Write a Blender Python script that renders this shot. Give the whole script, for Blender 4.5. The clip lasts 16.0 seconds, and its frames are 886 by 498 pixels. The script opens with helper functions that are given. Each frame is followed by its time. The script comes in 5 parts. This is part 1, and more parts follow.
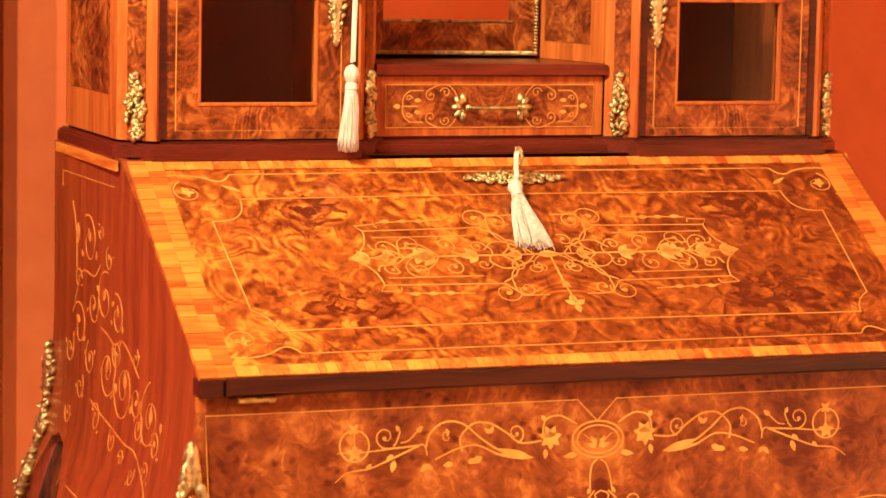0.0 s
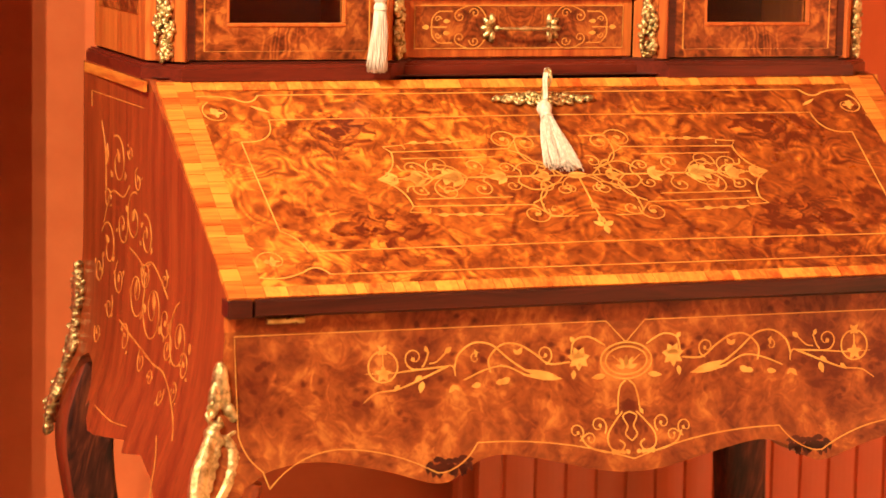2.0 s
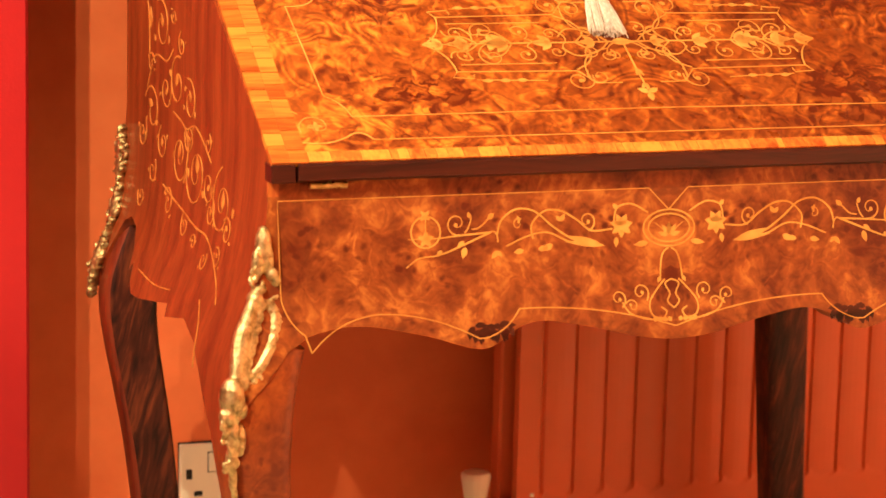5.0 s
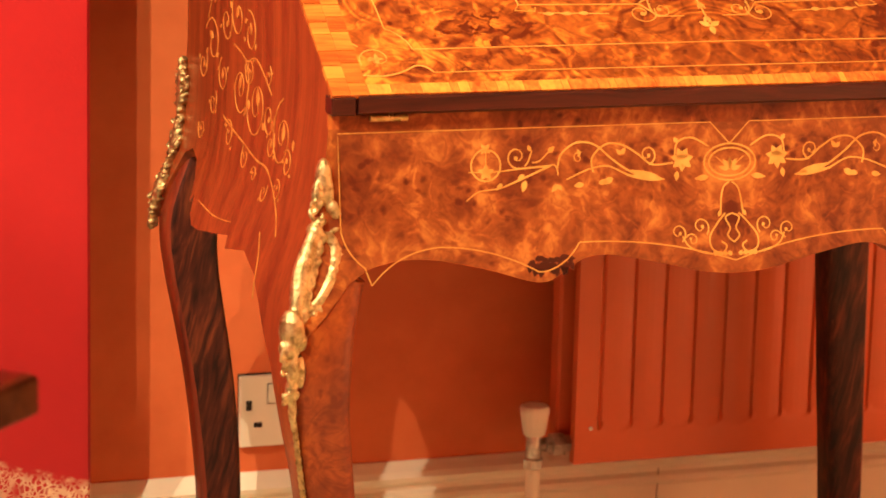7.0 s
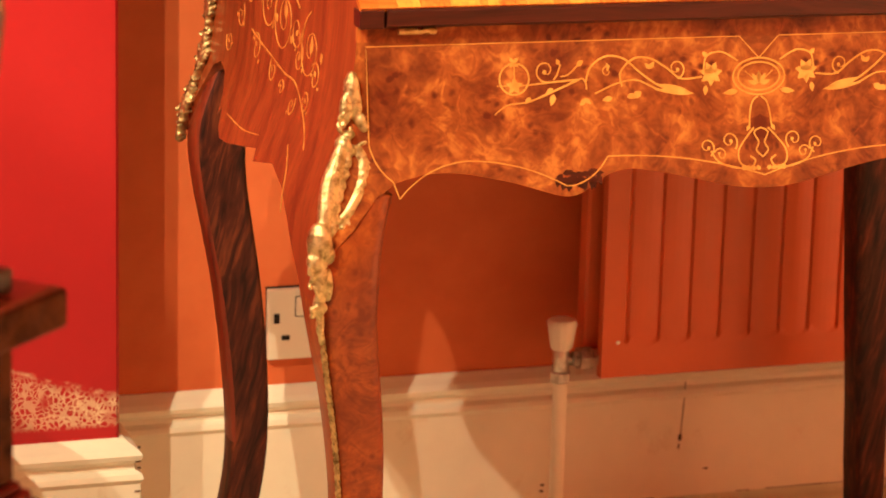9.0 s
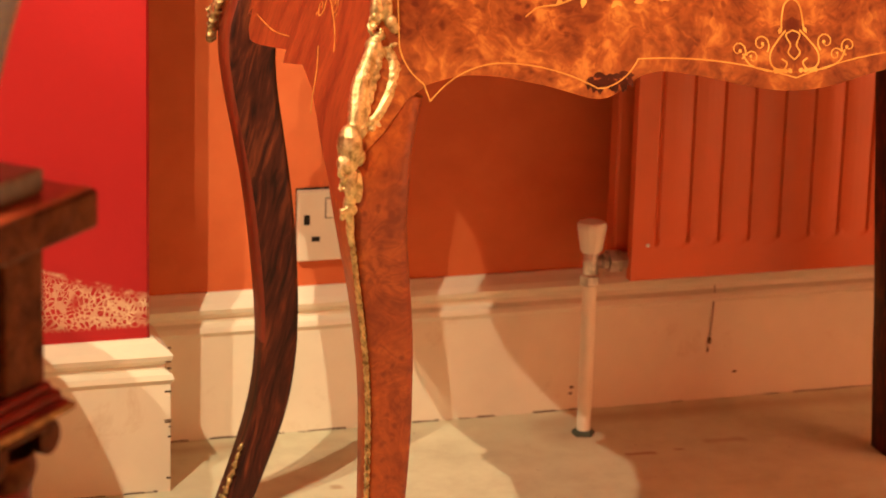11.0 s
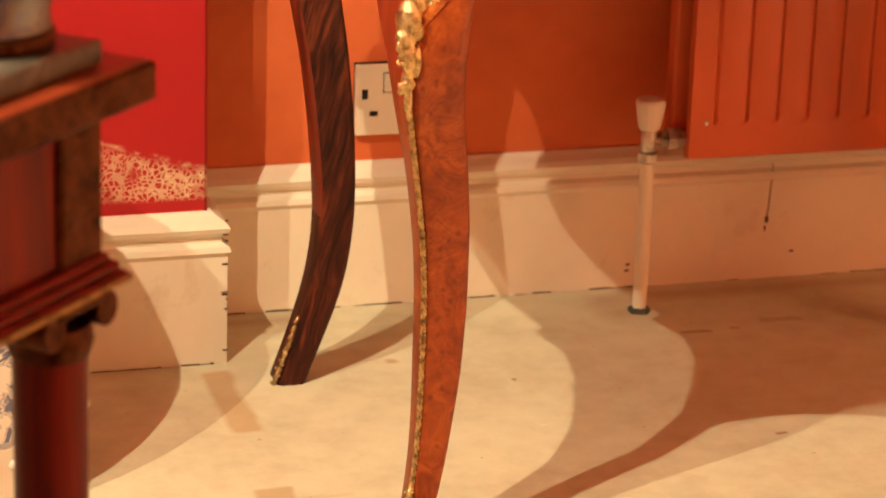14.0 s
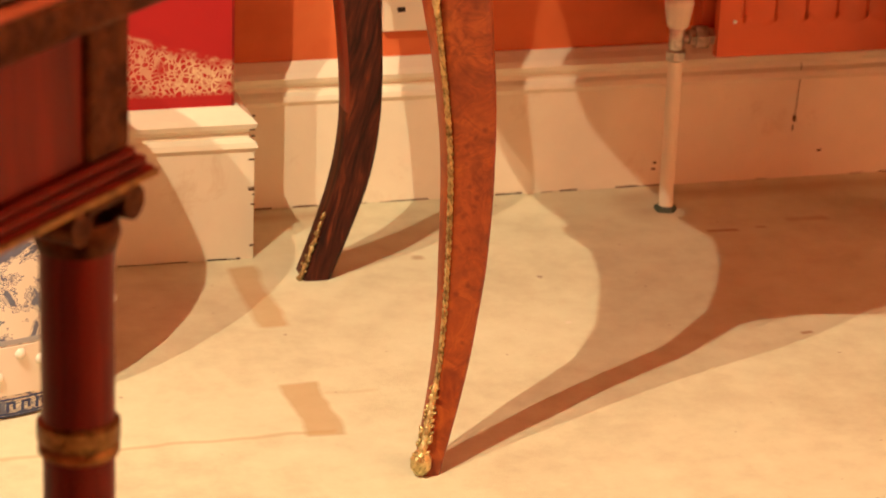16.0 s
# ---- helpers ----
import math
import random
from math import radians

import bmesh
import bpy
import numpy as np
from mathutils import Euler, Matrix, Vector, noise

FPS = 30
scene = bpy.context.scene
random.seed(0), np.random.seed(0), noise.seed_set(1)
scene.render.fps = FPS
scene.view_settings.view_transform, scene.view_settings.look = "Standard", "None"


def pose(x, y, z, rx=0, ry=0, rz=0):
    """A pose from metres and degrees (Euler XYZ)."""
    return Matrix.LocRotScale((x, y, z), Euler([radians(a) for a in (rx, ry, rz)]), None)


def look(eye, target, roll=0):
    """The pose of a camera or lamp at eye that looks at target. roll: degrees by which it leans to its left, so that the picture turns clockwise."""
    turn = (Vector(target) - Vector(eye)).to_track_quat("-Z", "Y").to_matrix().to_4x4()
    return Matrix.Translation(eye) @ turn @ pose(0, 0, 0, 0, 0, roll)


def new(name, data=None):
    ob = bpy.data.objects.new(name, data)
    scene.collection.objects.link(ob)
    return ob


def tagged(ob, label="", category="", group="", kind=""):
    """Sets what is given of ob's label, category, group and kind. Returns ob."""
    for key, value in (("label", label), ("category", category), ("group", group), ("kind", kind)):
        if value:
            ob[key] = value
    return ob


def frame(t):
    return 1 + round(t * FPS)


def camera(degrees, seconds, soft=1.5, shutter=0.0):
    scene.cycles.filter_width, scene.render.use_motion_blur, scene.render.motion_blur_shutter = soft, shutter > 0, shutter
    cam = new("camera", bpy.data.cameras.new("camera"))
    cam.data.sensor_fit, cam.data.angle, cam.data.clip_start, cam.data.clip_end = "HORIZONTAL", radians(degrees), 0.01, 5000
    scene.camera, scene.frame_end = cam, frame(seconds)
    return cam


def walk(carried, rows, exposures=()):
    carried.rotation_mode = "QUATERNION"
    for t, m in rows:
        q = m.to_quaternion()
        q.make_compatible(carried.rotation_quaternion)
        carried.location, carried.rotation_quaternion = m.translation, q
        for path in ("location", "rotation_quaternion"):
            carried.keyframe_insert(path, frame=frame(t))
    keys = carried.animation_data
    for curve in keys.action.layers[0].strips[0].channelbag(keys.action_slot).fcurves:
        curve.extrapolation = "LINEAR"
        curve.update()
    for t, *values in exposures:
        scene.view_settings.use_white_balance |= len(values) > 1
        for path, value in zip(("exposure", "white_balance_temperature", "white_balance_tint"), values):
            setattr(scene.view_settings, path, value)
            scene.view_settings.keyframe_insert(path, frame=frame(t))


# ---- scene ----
cam = camera(18.0, 16.0, soft=1.7)
cam.data.dof.use_dof, cam.data.dof.focus_distance, cam.data.dof.aperture_fstop = True, 2.75, 9.0
EYE = (0.0, 0.0, 1.15)
TURNS = [
    (0, 83.520, -1.176, -21.685),
    (0.5, 83.092, -1.164, -21.497),
    (1, 82.681, -1.168, -21.362),
    (1.5, 82.292, -1.180, -21.217),
    (2, 81.892, -1.191, -21.092),
    (2.5, 81.451, -1.237, -20.971),
    (3, 80.975, -1.230, -20.934),
    (3.5, 80.479, -1.242, -20.900),
    (4, 79.995, -1.274, -20.740),
    (4.5, 79.533, -1.354, -20.469),
    (7, 77.721, -1.430, -18.907),
    (7.5, 77.331, -1.414, -18.643),
    (8, 76.893, -1.410, -18.453),
    (8.5, 76.417, -1.463, -18.351),
    (9, 75.937, -1.484, -18.307),
    (11.5, 73.438, -1.603, -17.458),
    (12, 72.991, -1.653, -17.275),
    (12.5, 72.562, -1.659, -17.034),
    (13, 72.162, -1.665, -16.797),
    (13.5, 71.759, -1.730, -16.575),
    (14, 71.329, -1.817, -16.343),
    (14.5, 70.857, -1.848, -16.102),
    (15, 70.336, -1.912, -15.928),
    (15.5, 69.767, -1.938, -15.810),
    (16, 69.192, -2.046, -15.685),
]
walk(cam, [(t, pose(*EYE, rx, ry, rz)) for t, rx, ry, rz in TURNS])

# ---- light: two ceiling spots to the front left, a guessed third, added bounce fill, dim warm room ----
world = bpy.data.worlds.new("room_air")
scene.world = world
world.use_nodes = True
world.node_tree.nodes["Background"].inputs[0].default_value = (1.0, 0.50, 0.22, 1)
world.node_tree.nodes["Background"].inputs[1].default_value = 0.10
scene.view_settings.exposure = 0.24


def lamp(name, kind, at, aim, watts, colour, size, cone=70):
    data = bpy.data.lights.new(name, kind)
    data.energy, data.color = watts, colour
    if kind == "SPOT":
        data.shadow_soft_size, data.spot_size, data.spot_blend = size, radians(cone), 0.5 if cone > 60 else 0.15
    elif kind == "AREA":
        data.shape, data.size = "DISK", size
    else:
        data.shadow_soft_size = size
    ob = new(name, data)
    ob.matrix_world = look(at, aim)
    return ob


lamp("ceiling_spot_lamp", "SPOT", (-0.35, 1.50, 2.28), (0.92, 2.5, 0.5), 164, (1.0, 0.80, 0.49), 0.012, 92)
lamp("ceiling_spot_lamp", "SPOT", (-0.81, 1.46, 2.28), (0.90, 2.5, 0.5), 136, (1.0, 0.79, 0.48), 0.012, 92)
lamp("ceiling_spot_lamp", "SPOT", (-0.45, 1.05, 2.42), (0.97, 2.75, 1.40), 112, (1.0, 0.78, 0.46), 0.014, 41)
# two unseen spots added as fill: they wash the far walls for bounce
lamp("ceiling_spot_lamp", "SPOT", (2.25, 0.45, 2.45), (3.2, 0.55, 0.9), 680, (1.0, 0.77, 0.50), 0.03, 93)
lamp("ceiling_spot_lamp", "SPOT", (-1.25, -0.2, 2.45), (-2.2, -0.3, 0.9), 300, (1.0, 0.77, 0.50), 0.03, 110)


# ---- materials ----
class Nodes:
    """Short hand for one node material."""

    def __init__(self, name, rough=0.5, metal=0.0, coat=0.0, spec=0.35):
        self.m = bpy.data.materials.new(name)
        self.m.use_nodes = True
        self.t = self.m.node_tree
        self.b = self.t.nodes["Principled BSDF"]
        self.b.inputs["Roughness"].default_value = rough
        self.b.inputs["Metallic"].default_value = metal
        self.b.inputs["Coat Weight"].default_value = coat
        self.b.inputs["Coat Roughness"].default_value = 0.25
        self.b.inputs["Specular IOR Level"].default_value = spec

    def link(self, a, b):
        self.t.links.new(a, b)

    def node(self, kind, **values):
        n = self.t.nodes.new(kind)
        for key, v in values.items():
            socket = n.inputs[int(key[1:])] if key[0] == "i" and key[1:].isdigit() else n.inputs[key.replace("_", " ")]
            if hasattr(v, "is_linked"):
                self.link(v, socket)
            else:
                socket.default_value = v
        return n

    def coords(self, fold=False, scale=(1, 1, 1)):
        c = self.t.nodes.new("ShaderNodeTexCoord").outputs["Object"]
        if fold:
            s = self.node("ShaderNodeSeparateXYZ", i0=c)
            c = self.node("ShaderNodeCombineXYZ", i0=self.math("ABSOLUTE", s.outputs[0]), i1=s.outputs[1], i2=s.outputs[2]).outputs[0]
        m = self.node("ShaderNodeMapping", Vector=c)
        m.inputs["Scale"].default_value = scale
        return m.outputs[0]

    def math(self, op, a, b=0.0, clamp=False):
        n = self.t.nodes.new("ShaderNodeMath")
        n.operation, n.use_clamp = op, clamp
        for i, v in enumerate((a, b)):
            if hasattr(v, "is_linked"):
                self.link(v, n.inputs[i])
            else:
                n.inputs[i].default_value = v
        return n.outputs[0]

    def noise(self, vec, scale, detail=4.0, rough=0.55, dist=0.0):
        n = self.node("ShaderNodeTexNoise", Vector=vec, Scale=scale, Detail=detail, Roughness=rough, Distortion=dist)
        return n.outputs["Fac"]

    def warp(self, vec, scale, amount, detail=2.0):
        n = self.node("ShaderNodeTexNoise", Vector=vec, Scale=scale, Detail=detail)
        a = self.t.nodes.new("ShaderNodeVectorMath")
        a.operation = "MULTIPLY_ADD"
        self.link(n.outputs["Color"], a.inputs[0])
        a.inputs[1].default_value = (amount,) * 3
        self.link(vec, a.inputs[2])
        return a.outputs[0]

    def ramp(self, fac, *stops):
        n = self.t.nodes.new("ShaderNodeValToRGB")
        e = n.color_ramp.elements
        while len(e) < len(stops):
            e.new(0.5)
        for el, (p, col) in zip(e, stops):
            el.position, el.color = p, (*col, 1) if len(col) == 3 else col
        self.link(fac, n.inputs[0])
        return n.outputs[0]

    def mix(self, fac, a, b, blend="MIX"):
        n = self.t.nodes.new("ShaderNodeMix")
        n.data_type, n.blend_type = "RGBA", blend
        for s, v in ((n.inputs[0], fac), (n.inputs[6], a), (n.inputs[7], b)):
            if hasattr(v, "is_linked"):
                self.link(v, s)
            elif s is n.inputs[0]:
                s.default_value = v
            else:
                s.default_value = (*v, 1)
        return n.outputs[2]

    def bump(self, height, strength=0.2, distance=0.001):
        n = self.node("ShaderNodeBump", Height=height, Strength=strength, Distance=distance)
        self.link(n.outputs[0], self.b.inputs["Normal"])

    def colour(self, c):
        if hasattr(c, "is_linked"):
            self.link(c, self.b.inputs["Base Color"])
        else:
            self.b.inputs["Base Color"].default_value = (*c, 1)
        return self

    def gloss(self, fac):
        self.link(fac, self.b.inputs["Roughness"])


def burr_wood(name, dark, mid, light, fold=True, size=1.0, eyes=(), rough=0.32, clouds=0.70, lines=80.0, bands=0.0, deeper=0.0, figure=0.66, flowing=0.105):
    """Book-matched burr veneer under an old polish: warped clouds, fine curls, dark eyes with rings round them."""
    n = Nodes(name, rough, coat=0.16)
    c = n.coords(fold)
    w = n.warp(n.warp(c, 7 * size, 0.07), 24 * size, 0.020)
    cloud = n.noise(w, 13 * size, 4, 0.6, 0.8)
    curl = n.noise(n.warp(w, 30 * size, 0.035), 52 * size, 2.5, 0.50, 1.1)
    fine = n.noise(n.warp(c, 60, 0.02), 140 * size, 3, 0.6, 0.7)
    pips = n.t.nodes.new("ShaderNodeTexVoronoi")
    n.link(n.warp(c, 50, 0.012), pips.inputs["Vector"])
    pips.inputs["Scale"].default_value = 62 * size
    pip = n.math("MULTIPLY", n.math("SUBTRACT", 0.34, pips.outputs["Distance"], True), n.math("MULTIPLY", n.math("SUBTRACT", n.noise(c, 16, 2), 0.47), 7, True))
    f = n.math("ADD", n.math("MULTIPLY", n.math("SUBTRACT", cloud, 0.5), clouds), n.math("MULTIPLY", n.math("SUBTRACT", curl, 0.5), figure))
    f = n.math("ADD", n.math("ADD", f, 0.53), n.math("SUBTRACT", n.math("MULTIPLY", n.math("SUBTRACT", fine, 0.5), 0.15), n.math("MULTIPLY", pip, 1.1)))
    # thin dark worm lines where the figure crowds together
    worm = n.math("SUBTRACT", 1.0, n.math("MULTIPLY", n.math("ABSOLUTE", n.math("SUBTRACT", n.noise(w, 34 * size, 3, 0.55, 1.2), 0.5)), 16), True)
    crowd = n.math("MULTIPLY", n.math("SUBTRACT", n.noise(c, 11, 2), 0.40), 4, True)
    f = n.math("SUBTRACT", f, n.math("MULTIPLY", n.math("MULTIPLY", worm, crowd), 0.04 + flowing))
    # flowing contour figure, wandering in strength
    field = n.noise(n.warp(c, 9 * size, 0.09), 10 * size, 2, 0.45, 0.8)
    flowline = n.math("SINE", n.math("MULTIPLY", field, lines))
    sway = n.math("MULTIPLY", n.math("SUBTRACT", n.noise(c, 14 * size, 2), 0.36), 3.2, True)
    f = n.math("SUBTRACT", f, n.math("MULTIPLY", n.math("MULTIPLY", n.math("ADD", flowline, 0.25), sway), flowing))
    if bands:
        v = n.node("ShaderNodeMapping", Vector=c)
        v.inputs["Scale"].default_value = (1, 1, 0.12)
        f = n.math("ADD", f, n.math("MULTIPLY", n.math("SUBTRACT", n.noise(v.outputs[0], 26, 2), 0.5), bands))
    # tone darkens steadily towards +x across the panel
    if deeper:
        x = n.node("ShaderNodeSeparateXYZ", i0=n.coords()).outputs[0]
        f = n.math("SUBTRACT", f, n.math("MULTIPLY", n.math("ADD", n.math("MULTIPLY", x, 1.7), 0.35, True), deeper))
    for ex, ey, ez, r in eyes:
        d = n.t.nodes.new("ShaderNodeVectorMath")
        d.operation = "SUBTRACT"
        n.link(w, d.inputs[0])
        d.inputs[1].default_value = (ex + 0.045, ey + 0.045, ez + 0.045)
        k = n.t.nodes.new("ShaderNodeVectorMath")
        k.operation = "MULTIPLY"
        n.link(d.outputs[0], k.inputs[0])
        k.inputs[1].default_value = (0.62 / r, 1.0 / r, 1.0 / r)
        length = n.t.nodes.new("ShaderNodeVectorMath")
        length.operation = "LENGTH"
        n.link(k.outputs[0], length.inputs[0])
        far = n.math("ADD", length.outputs["Value"], n.math("MULTIPLY", n.math("SUBTRACT", curl, 0.5), 0.9))
        ring = n.math("MULTIPLY", n.math("SINE", n.math("MULTIPLY", far, 21.0)), 0.20)
        hole = n.math("SUBTRACT", 1.0, far, True)
        f = n.math("SUBTRACT", f, n.math("MULTIPLY", hole, n.math("ADD", ring, 0.14)))
    col = n.ramp(f, (0.26, dark), (0.41, [(a * 0.55 + b * 0.45) for a, b in zip(dark, mid)]), (0.53, mid), (0.68, light), (0.84, [min(1, v * 1.18) for v in light]))
    n.colour(col)
    n.bump(n.noise(c, 160, 3), 0.06, 0.0006)
    n.gloss(n.math("ADD", n.math("MULTIPLY", n.noise(c, 25, 3), 0.16), rough - 0.08))
    return n.m


def straight_wood(name, dark, light, along="z", rough=0.35, coat=0.25, fine=1.0, per_piece=0.0, crisp=0.16):
    """Straight-grained veneer or solid wood; the grain runs along one axis."""
    n = Nodes(name, rough, coat=coat)
    s = {"x": (0.05, 1, 1), "y": (1, 0.05, 1), "z": (1, 1, 0.05)}[along]
    c = n.coords()
    w = n.warp(c, 5, 0.03)
    m = n.node("ShaderNodeMapping", Vector=w)
    m.inputs["Scale"].default_value = s
    broad = n.noise(m.outputs[0], 55 * fine, 4, 0.6, 0.6)
    thin = n.noise(m.outputs[0], 260 * fine, 3, 0.6, 0.2)
    f = n.math("ADD", n.math("MULTIPLY", broad, 0.65), n.math("MULTIPLY", thin, 0.38))
    if per_piece:
        r = n.t.nodes.new("ShaderNodeObjectInfo").outputs["Random"]
        f = n.math("ADD", f, n.math("MULTIPLY", n.math("SUBTRACT", r, 0.5), per_piece))
    n.colour(n.ramp(f, (0.5 - crisp, dark), (0.5 + crisp, light)))
    n.bump(thin, 0.08, 0.0006)
    return n.m


def paint(name, colour, rough=0.75, vary=0.12, dirt=None, bump=0.15):
    n = Nodes(name, rough)
    c = n.coords()
    a, b = n.noise(c, 2.2, 4), n.noise(c, 38, 4)
    lo, hi = [v * (1 - vary) for v in colour], [min(0.9, v * (1 + vary)) for v in colour]
    col = n.ramp(n.math("ADD", n.math("MULTIPLY", a, 0.7), n.math("MULTIPLY", b, 0.3)), (0.35, lo), (0.65, hi))
    if dirt:
        col = n.mix(n.ramp(n.noise(n.warp(c, 6, 0.1), 9, 6, 0.7), (0.60, (0, 0, 0)), (0.75, (0.55,) * 3)), col, dirt)
    n.colour(col)
    n.bump(n.math("ADD", n.noise(c, 420, 3), n.noise(c, 60, 3)), bump, 0.0008)
    return n.m


def metal(name, dark, light, rough=0.3, scale=120):
    n = Nodes(name, rough, 1.0)
    c = n.coords()
    f = n.noise(c, scale, 5, 0.65, 0.5)
    n.colour(n.ramp(f, (0.33, dark), (0.58, light)))
    n.gloss(n.math("ADD", n.math("MULTIPLY", n.noise(c, scale * 0.7, 4), 0.35), rough - 0.15))
    n.bump(n.noise(c, scale * 3, 4, 0.6, 1.0), 0.5, 0.0015)
    return n.m


FALL_EYES = ((0.238, 0.222, 0.880, 0.047), (0.236, 0.110, 0.806, 0.047))
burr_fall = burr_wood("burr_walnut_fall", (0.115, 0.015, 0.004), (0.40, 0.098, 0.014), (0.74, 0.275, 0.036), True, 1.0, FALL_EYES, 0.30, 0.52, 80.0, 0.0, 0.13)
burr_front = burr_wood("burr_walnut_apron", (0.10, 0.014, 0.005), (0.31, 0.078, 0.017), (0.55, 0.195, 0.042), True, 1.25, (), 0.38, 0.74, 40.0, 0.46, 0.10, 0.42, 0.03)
burr_door = burr_wood("burr_walnut_door", (0.060, 0.009, 0.003), (0.27, 0.062, 0.014), (0.48, 0.155, 0.032), True, 1.3)
burr_leg = burr_wood("burr_walnut_leg", (0.17, 0.028, 0.006), (0.28, 0.056, 0.010), (0.37, 0.086, 0.014), False, 1.5, (), 0.42, 0.6, 40.0, 0.0, 0.0, 0.45)
side_veneer = straight_wood("kingwood_side_veneer", (0.09, 0.011, 0.005), (0.37, 0.074, 0.018), "z", 0.34, 0.2, 0.9, 0.0, 0.22)
crossband = straight_wood("tulipwood_crossband", (0.44, 0.080, 0.014), (0.86, 0.36, 0.06), "y", 0.3, 0.3, 1.2, 0.24)
crossband_side = straight_wood("tulipwood_crossband_side", (0.40, 0.076, 0.012), (0.77, 0.29, 0.046), "x", 0.3, 0.15, 1.6, 0.22)
tulip_frame = straight_wood("tulipwood_frame", (0.28, 0.046, 0.012), (0.60, 0.175, 0.036), "z", 0.32)
knee_veneer = straight_wood("kingwood_knee_veneer", (0.06, 0.007, 0.004), (0.22, 0.034, 0.012), "z", 0.4, 0.1, 1.0)
dark_mould = straight_wood("dark_rosewood_moulding", (0.016, 0.004, 0.003), (0.085, 0.014, 0.007), "x", 0.36, 0.08)
red_mould = straight_wood("red_mahogany_moulding", (0.06, 0.008, 0.005), (0.17, 0.024, 0.012), "x", 0.28)


def streaked_rosewood():
    """Dark rosewood whose light streaks run aslant down the leg."""
    n = Nodes("rosewood_back_leg", 0.5, coat=0.05, spec=0.2)
    lean = n.node("ShaderNodeMapping", Vector=n.warp(n.coords(), 9, 0.022))
    lean.inputs["Rotation"].default_value = (0, radians(-13), 0)
    m = n.node("ShaderNodeMapping", Vector=lean.outputs[0])
    m.inputs["Scale"].default_value = (1, 1, 0.10)
    f = n.math("ADD", n.math("MULTIPLY", n.noise(m.outputs[0], 120, 3, 0.55, 0.5), 0.66), n.math("MULTIPLY", n.noise(m.outputs[0], 330, 3, 0.6), 0.28))
    n.colour(n.ramp(f, (0.36, (0.015, 0.004, 0.003)), (0.50, (0.056, 0.011, 0.006)), (0.66, (0.160, 0.036, 0.013))))
    n.bump(f, 0.10, 0.0008)
    return n.m


leg_wood = streaked_rosewood()
box_inlay = Nodes("boxwood_inlay", 0.3, coat=0.3)
box_inlay.colour(box_inlay.ramp(box_inlay.noise(box_inlay.coords(), 35, 4), (0.35, (0.62, 0.26, 0.052)), (0.65, (0.82, 0.43, 0.105))))
box_inlay = box_inlay.m
faded_inlay = Nodes("faded_fruitwood_inlay", 0.4, coat=0.1)
faded_inlay.colour(faded_inlay.ramp(faded_inlay.noise(faded_inlay.coords(), 60, 4), (0.35, (0.42, 0.125, 0.028)), (0.65, (0.72, 0.30, 0.065))))
faded_inlay = faded_inlay.m
gilt = metal("gilt_bronze", (0.27, 0.205, 0.078), (0.76, 0.64, 0.34), 0.42)
gilt_dull = metal("tarnished_gilt_bronze", (0.14, 0.09, 0.035), (0.66, 0.51, 0.25), 0.42)
aged_bronze = metal("aged_bronze", (0.07, 0.035, 0.014), (0.28, 0.155, 0.055), 0.45, 90)
brass_hinge = metal("worn_brass", (0.45, 0.28, 0.08), (0.80, 0.58, 0.24), 0.3, 60)
chrome = metal("dull_chrome", (0.34, 0.31, 0.28), (0.72, 0.68, 0.62), 0.36, 60)
silk = Nodes("white_silk", 0.6, spec=0.3)
silk.colour(silk.ramp(silk.noise(silk.coords(scale=(1, 1, 0.1)), 300, 3), (0.3, (0.58, 0.50, 0.42)), (0.7, (0.86, 0.82, 0.76))))
silk = silk.m


# ---- mesh helpers ----
def part(name, bm, material, parent=None, label="", smooth=False, where=None):
    """Links a bmesh as one mesh object, under a thing or a part if one is given."""
    bmesh.ops.recalc_face_normals(bm, faces=bm.faces)
    me = bpy.data.meshes.new(name)
    bm.to_mesh(me)
    bm.free()
    if smooth:
        me.shade_smooth()
        if not name.endswith(("mount", "sabot", "escutcheon", "plate", "handle", "skirt", "edge")):
            me.set_sharp_from_angle(angle=radians(40))
    me.materials.append(material)
    ob = new(name, me)
    if parent is not None:
        ob.parent = parent
    if where is not None:
        ob.matrix_basis = where
    return tagged(ob, label) if label else ob


def share(name, ob, parent, where):
    """Another piece on the same mesh."""
    twin = new(name, ob.data)
    twin.parent = parent
    twin.matrix_basis = where
    return twin


def thing(name, label, category, where=None, group="", kind=""):
    ob = new(name)
    if where is not None:
        ob.matrix_basis = where
    return tagged(ob, label, category, group, kind)


def box(x0, x1, y0, y1, z0, z1, bevel=0.0, seg=1, bm=None):
    own = bmesh.new()
    bmesh.ops.create_cube(own, size=1.0)
    for v in own.verts:
        v.co = Vector(((x0 + x1) / 2 + v.co.x * (x1 - x0), (y0 + y1) / 2 + v.co.y * (y1 - y0), (z0 + z1) / 2 + v.co.z * (z1 - z0)))
    if bevel:
        bmesh.ops.bevel(own, geom=own.edges[:], offset=bevel, segments=seg, affect="EDGES", profile=0.6)
    return merge(bm, own)


def merge(bm, own):
    if bm is None:
        return own
    me = bpy.data.meshes.new("scrap")
    own.to_mesh(me)
    own.free()
    bm.from_mesh(me)
    bpy.data.meshes.remove(me)
    return bm


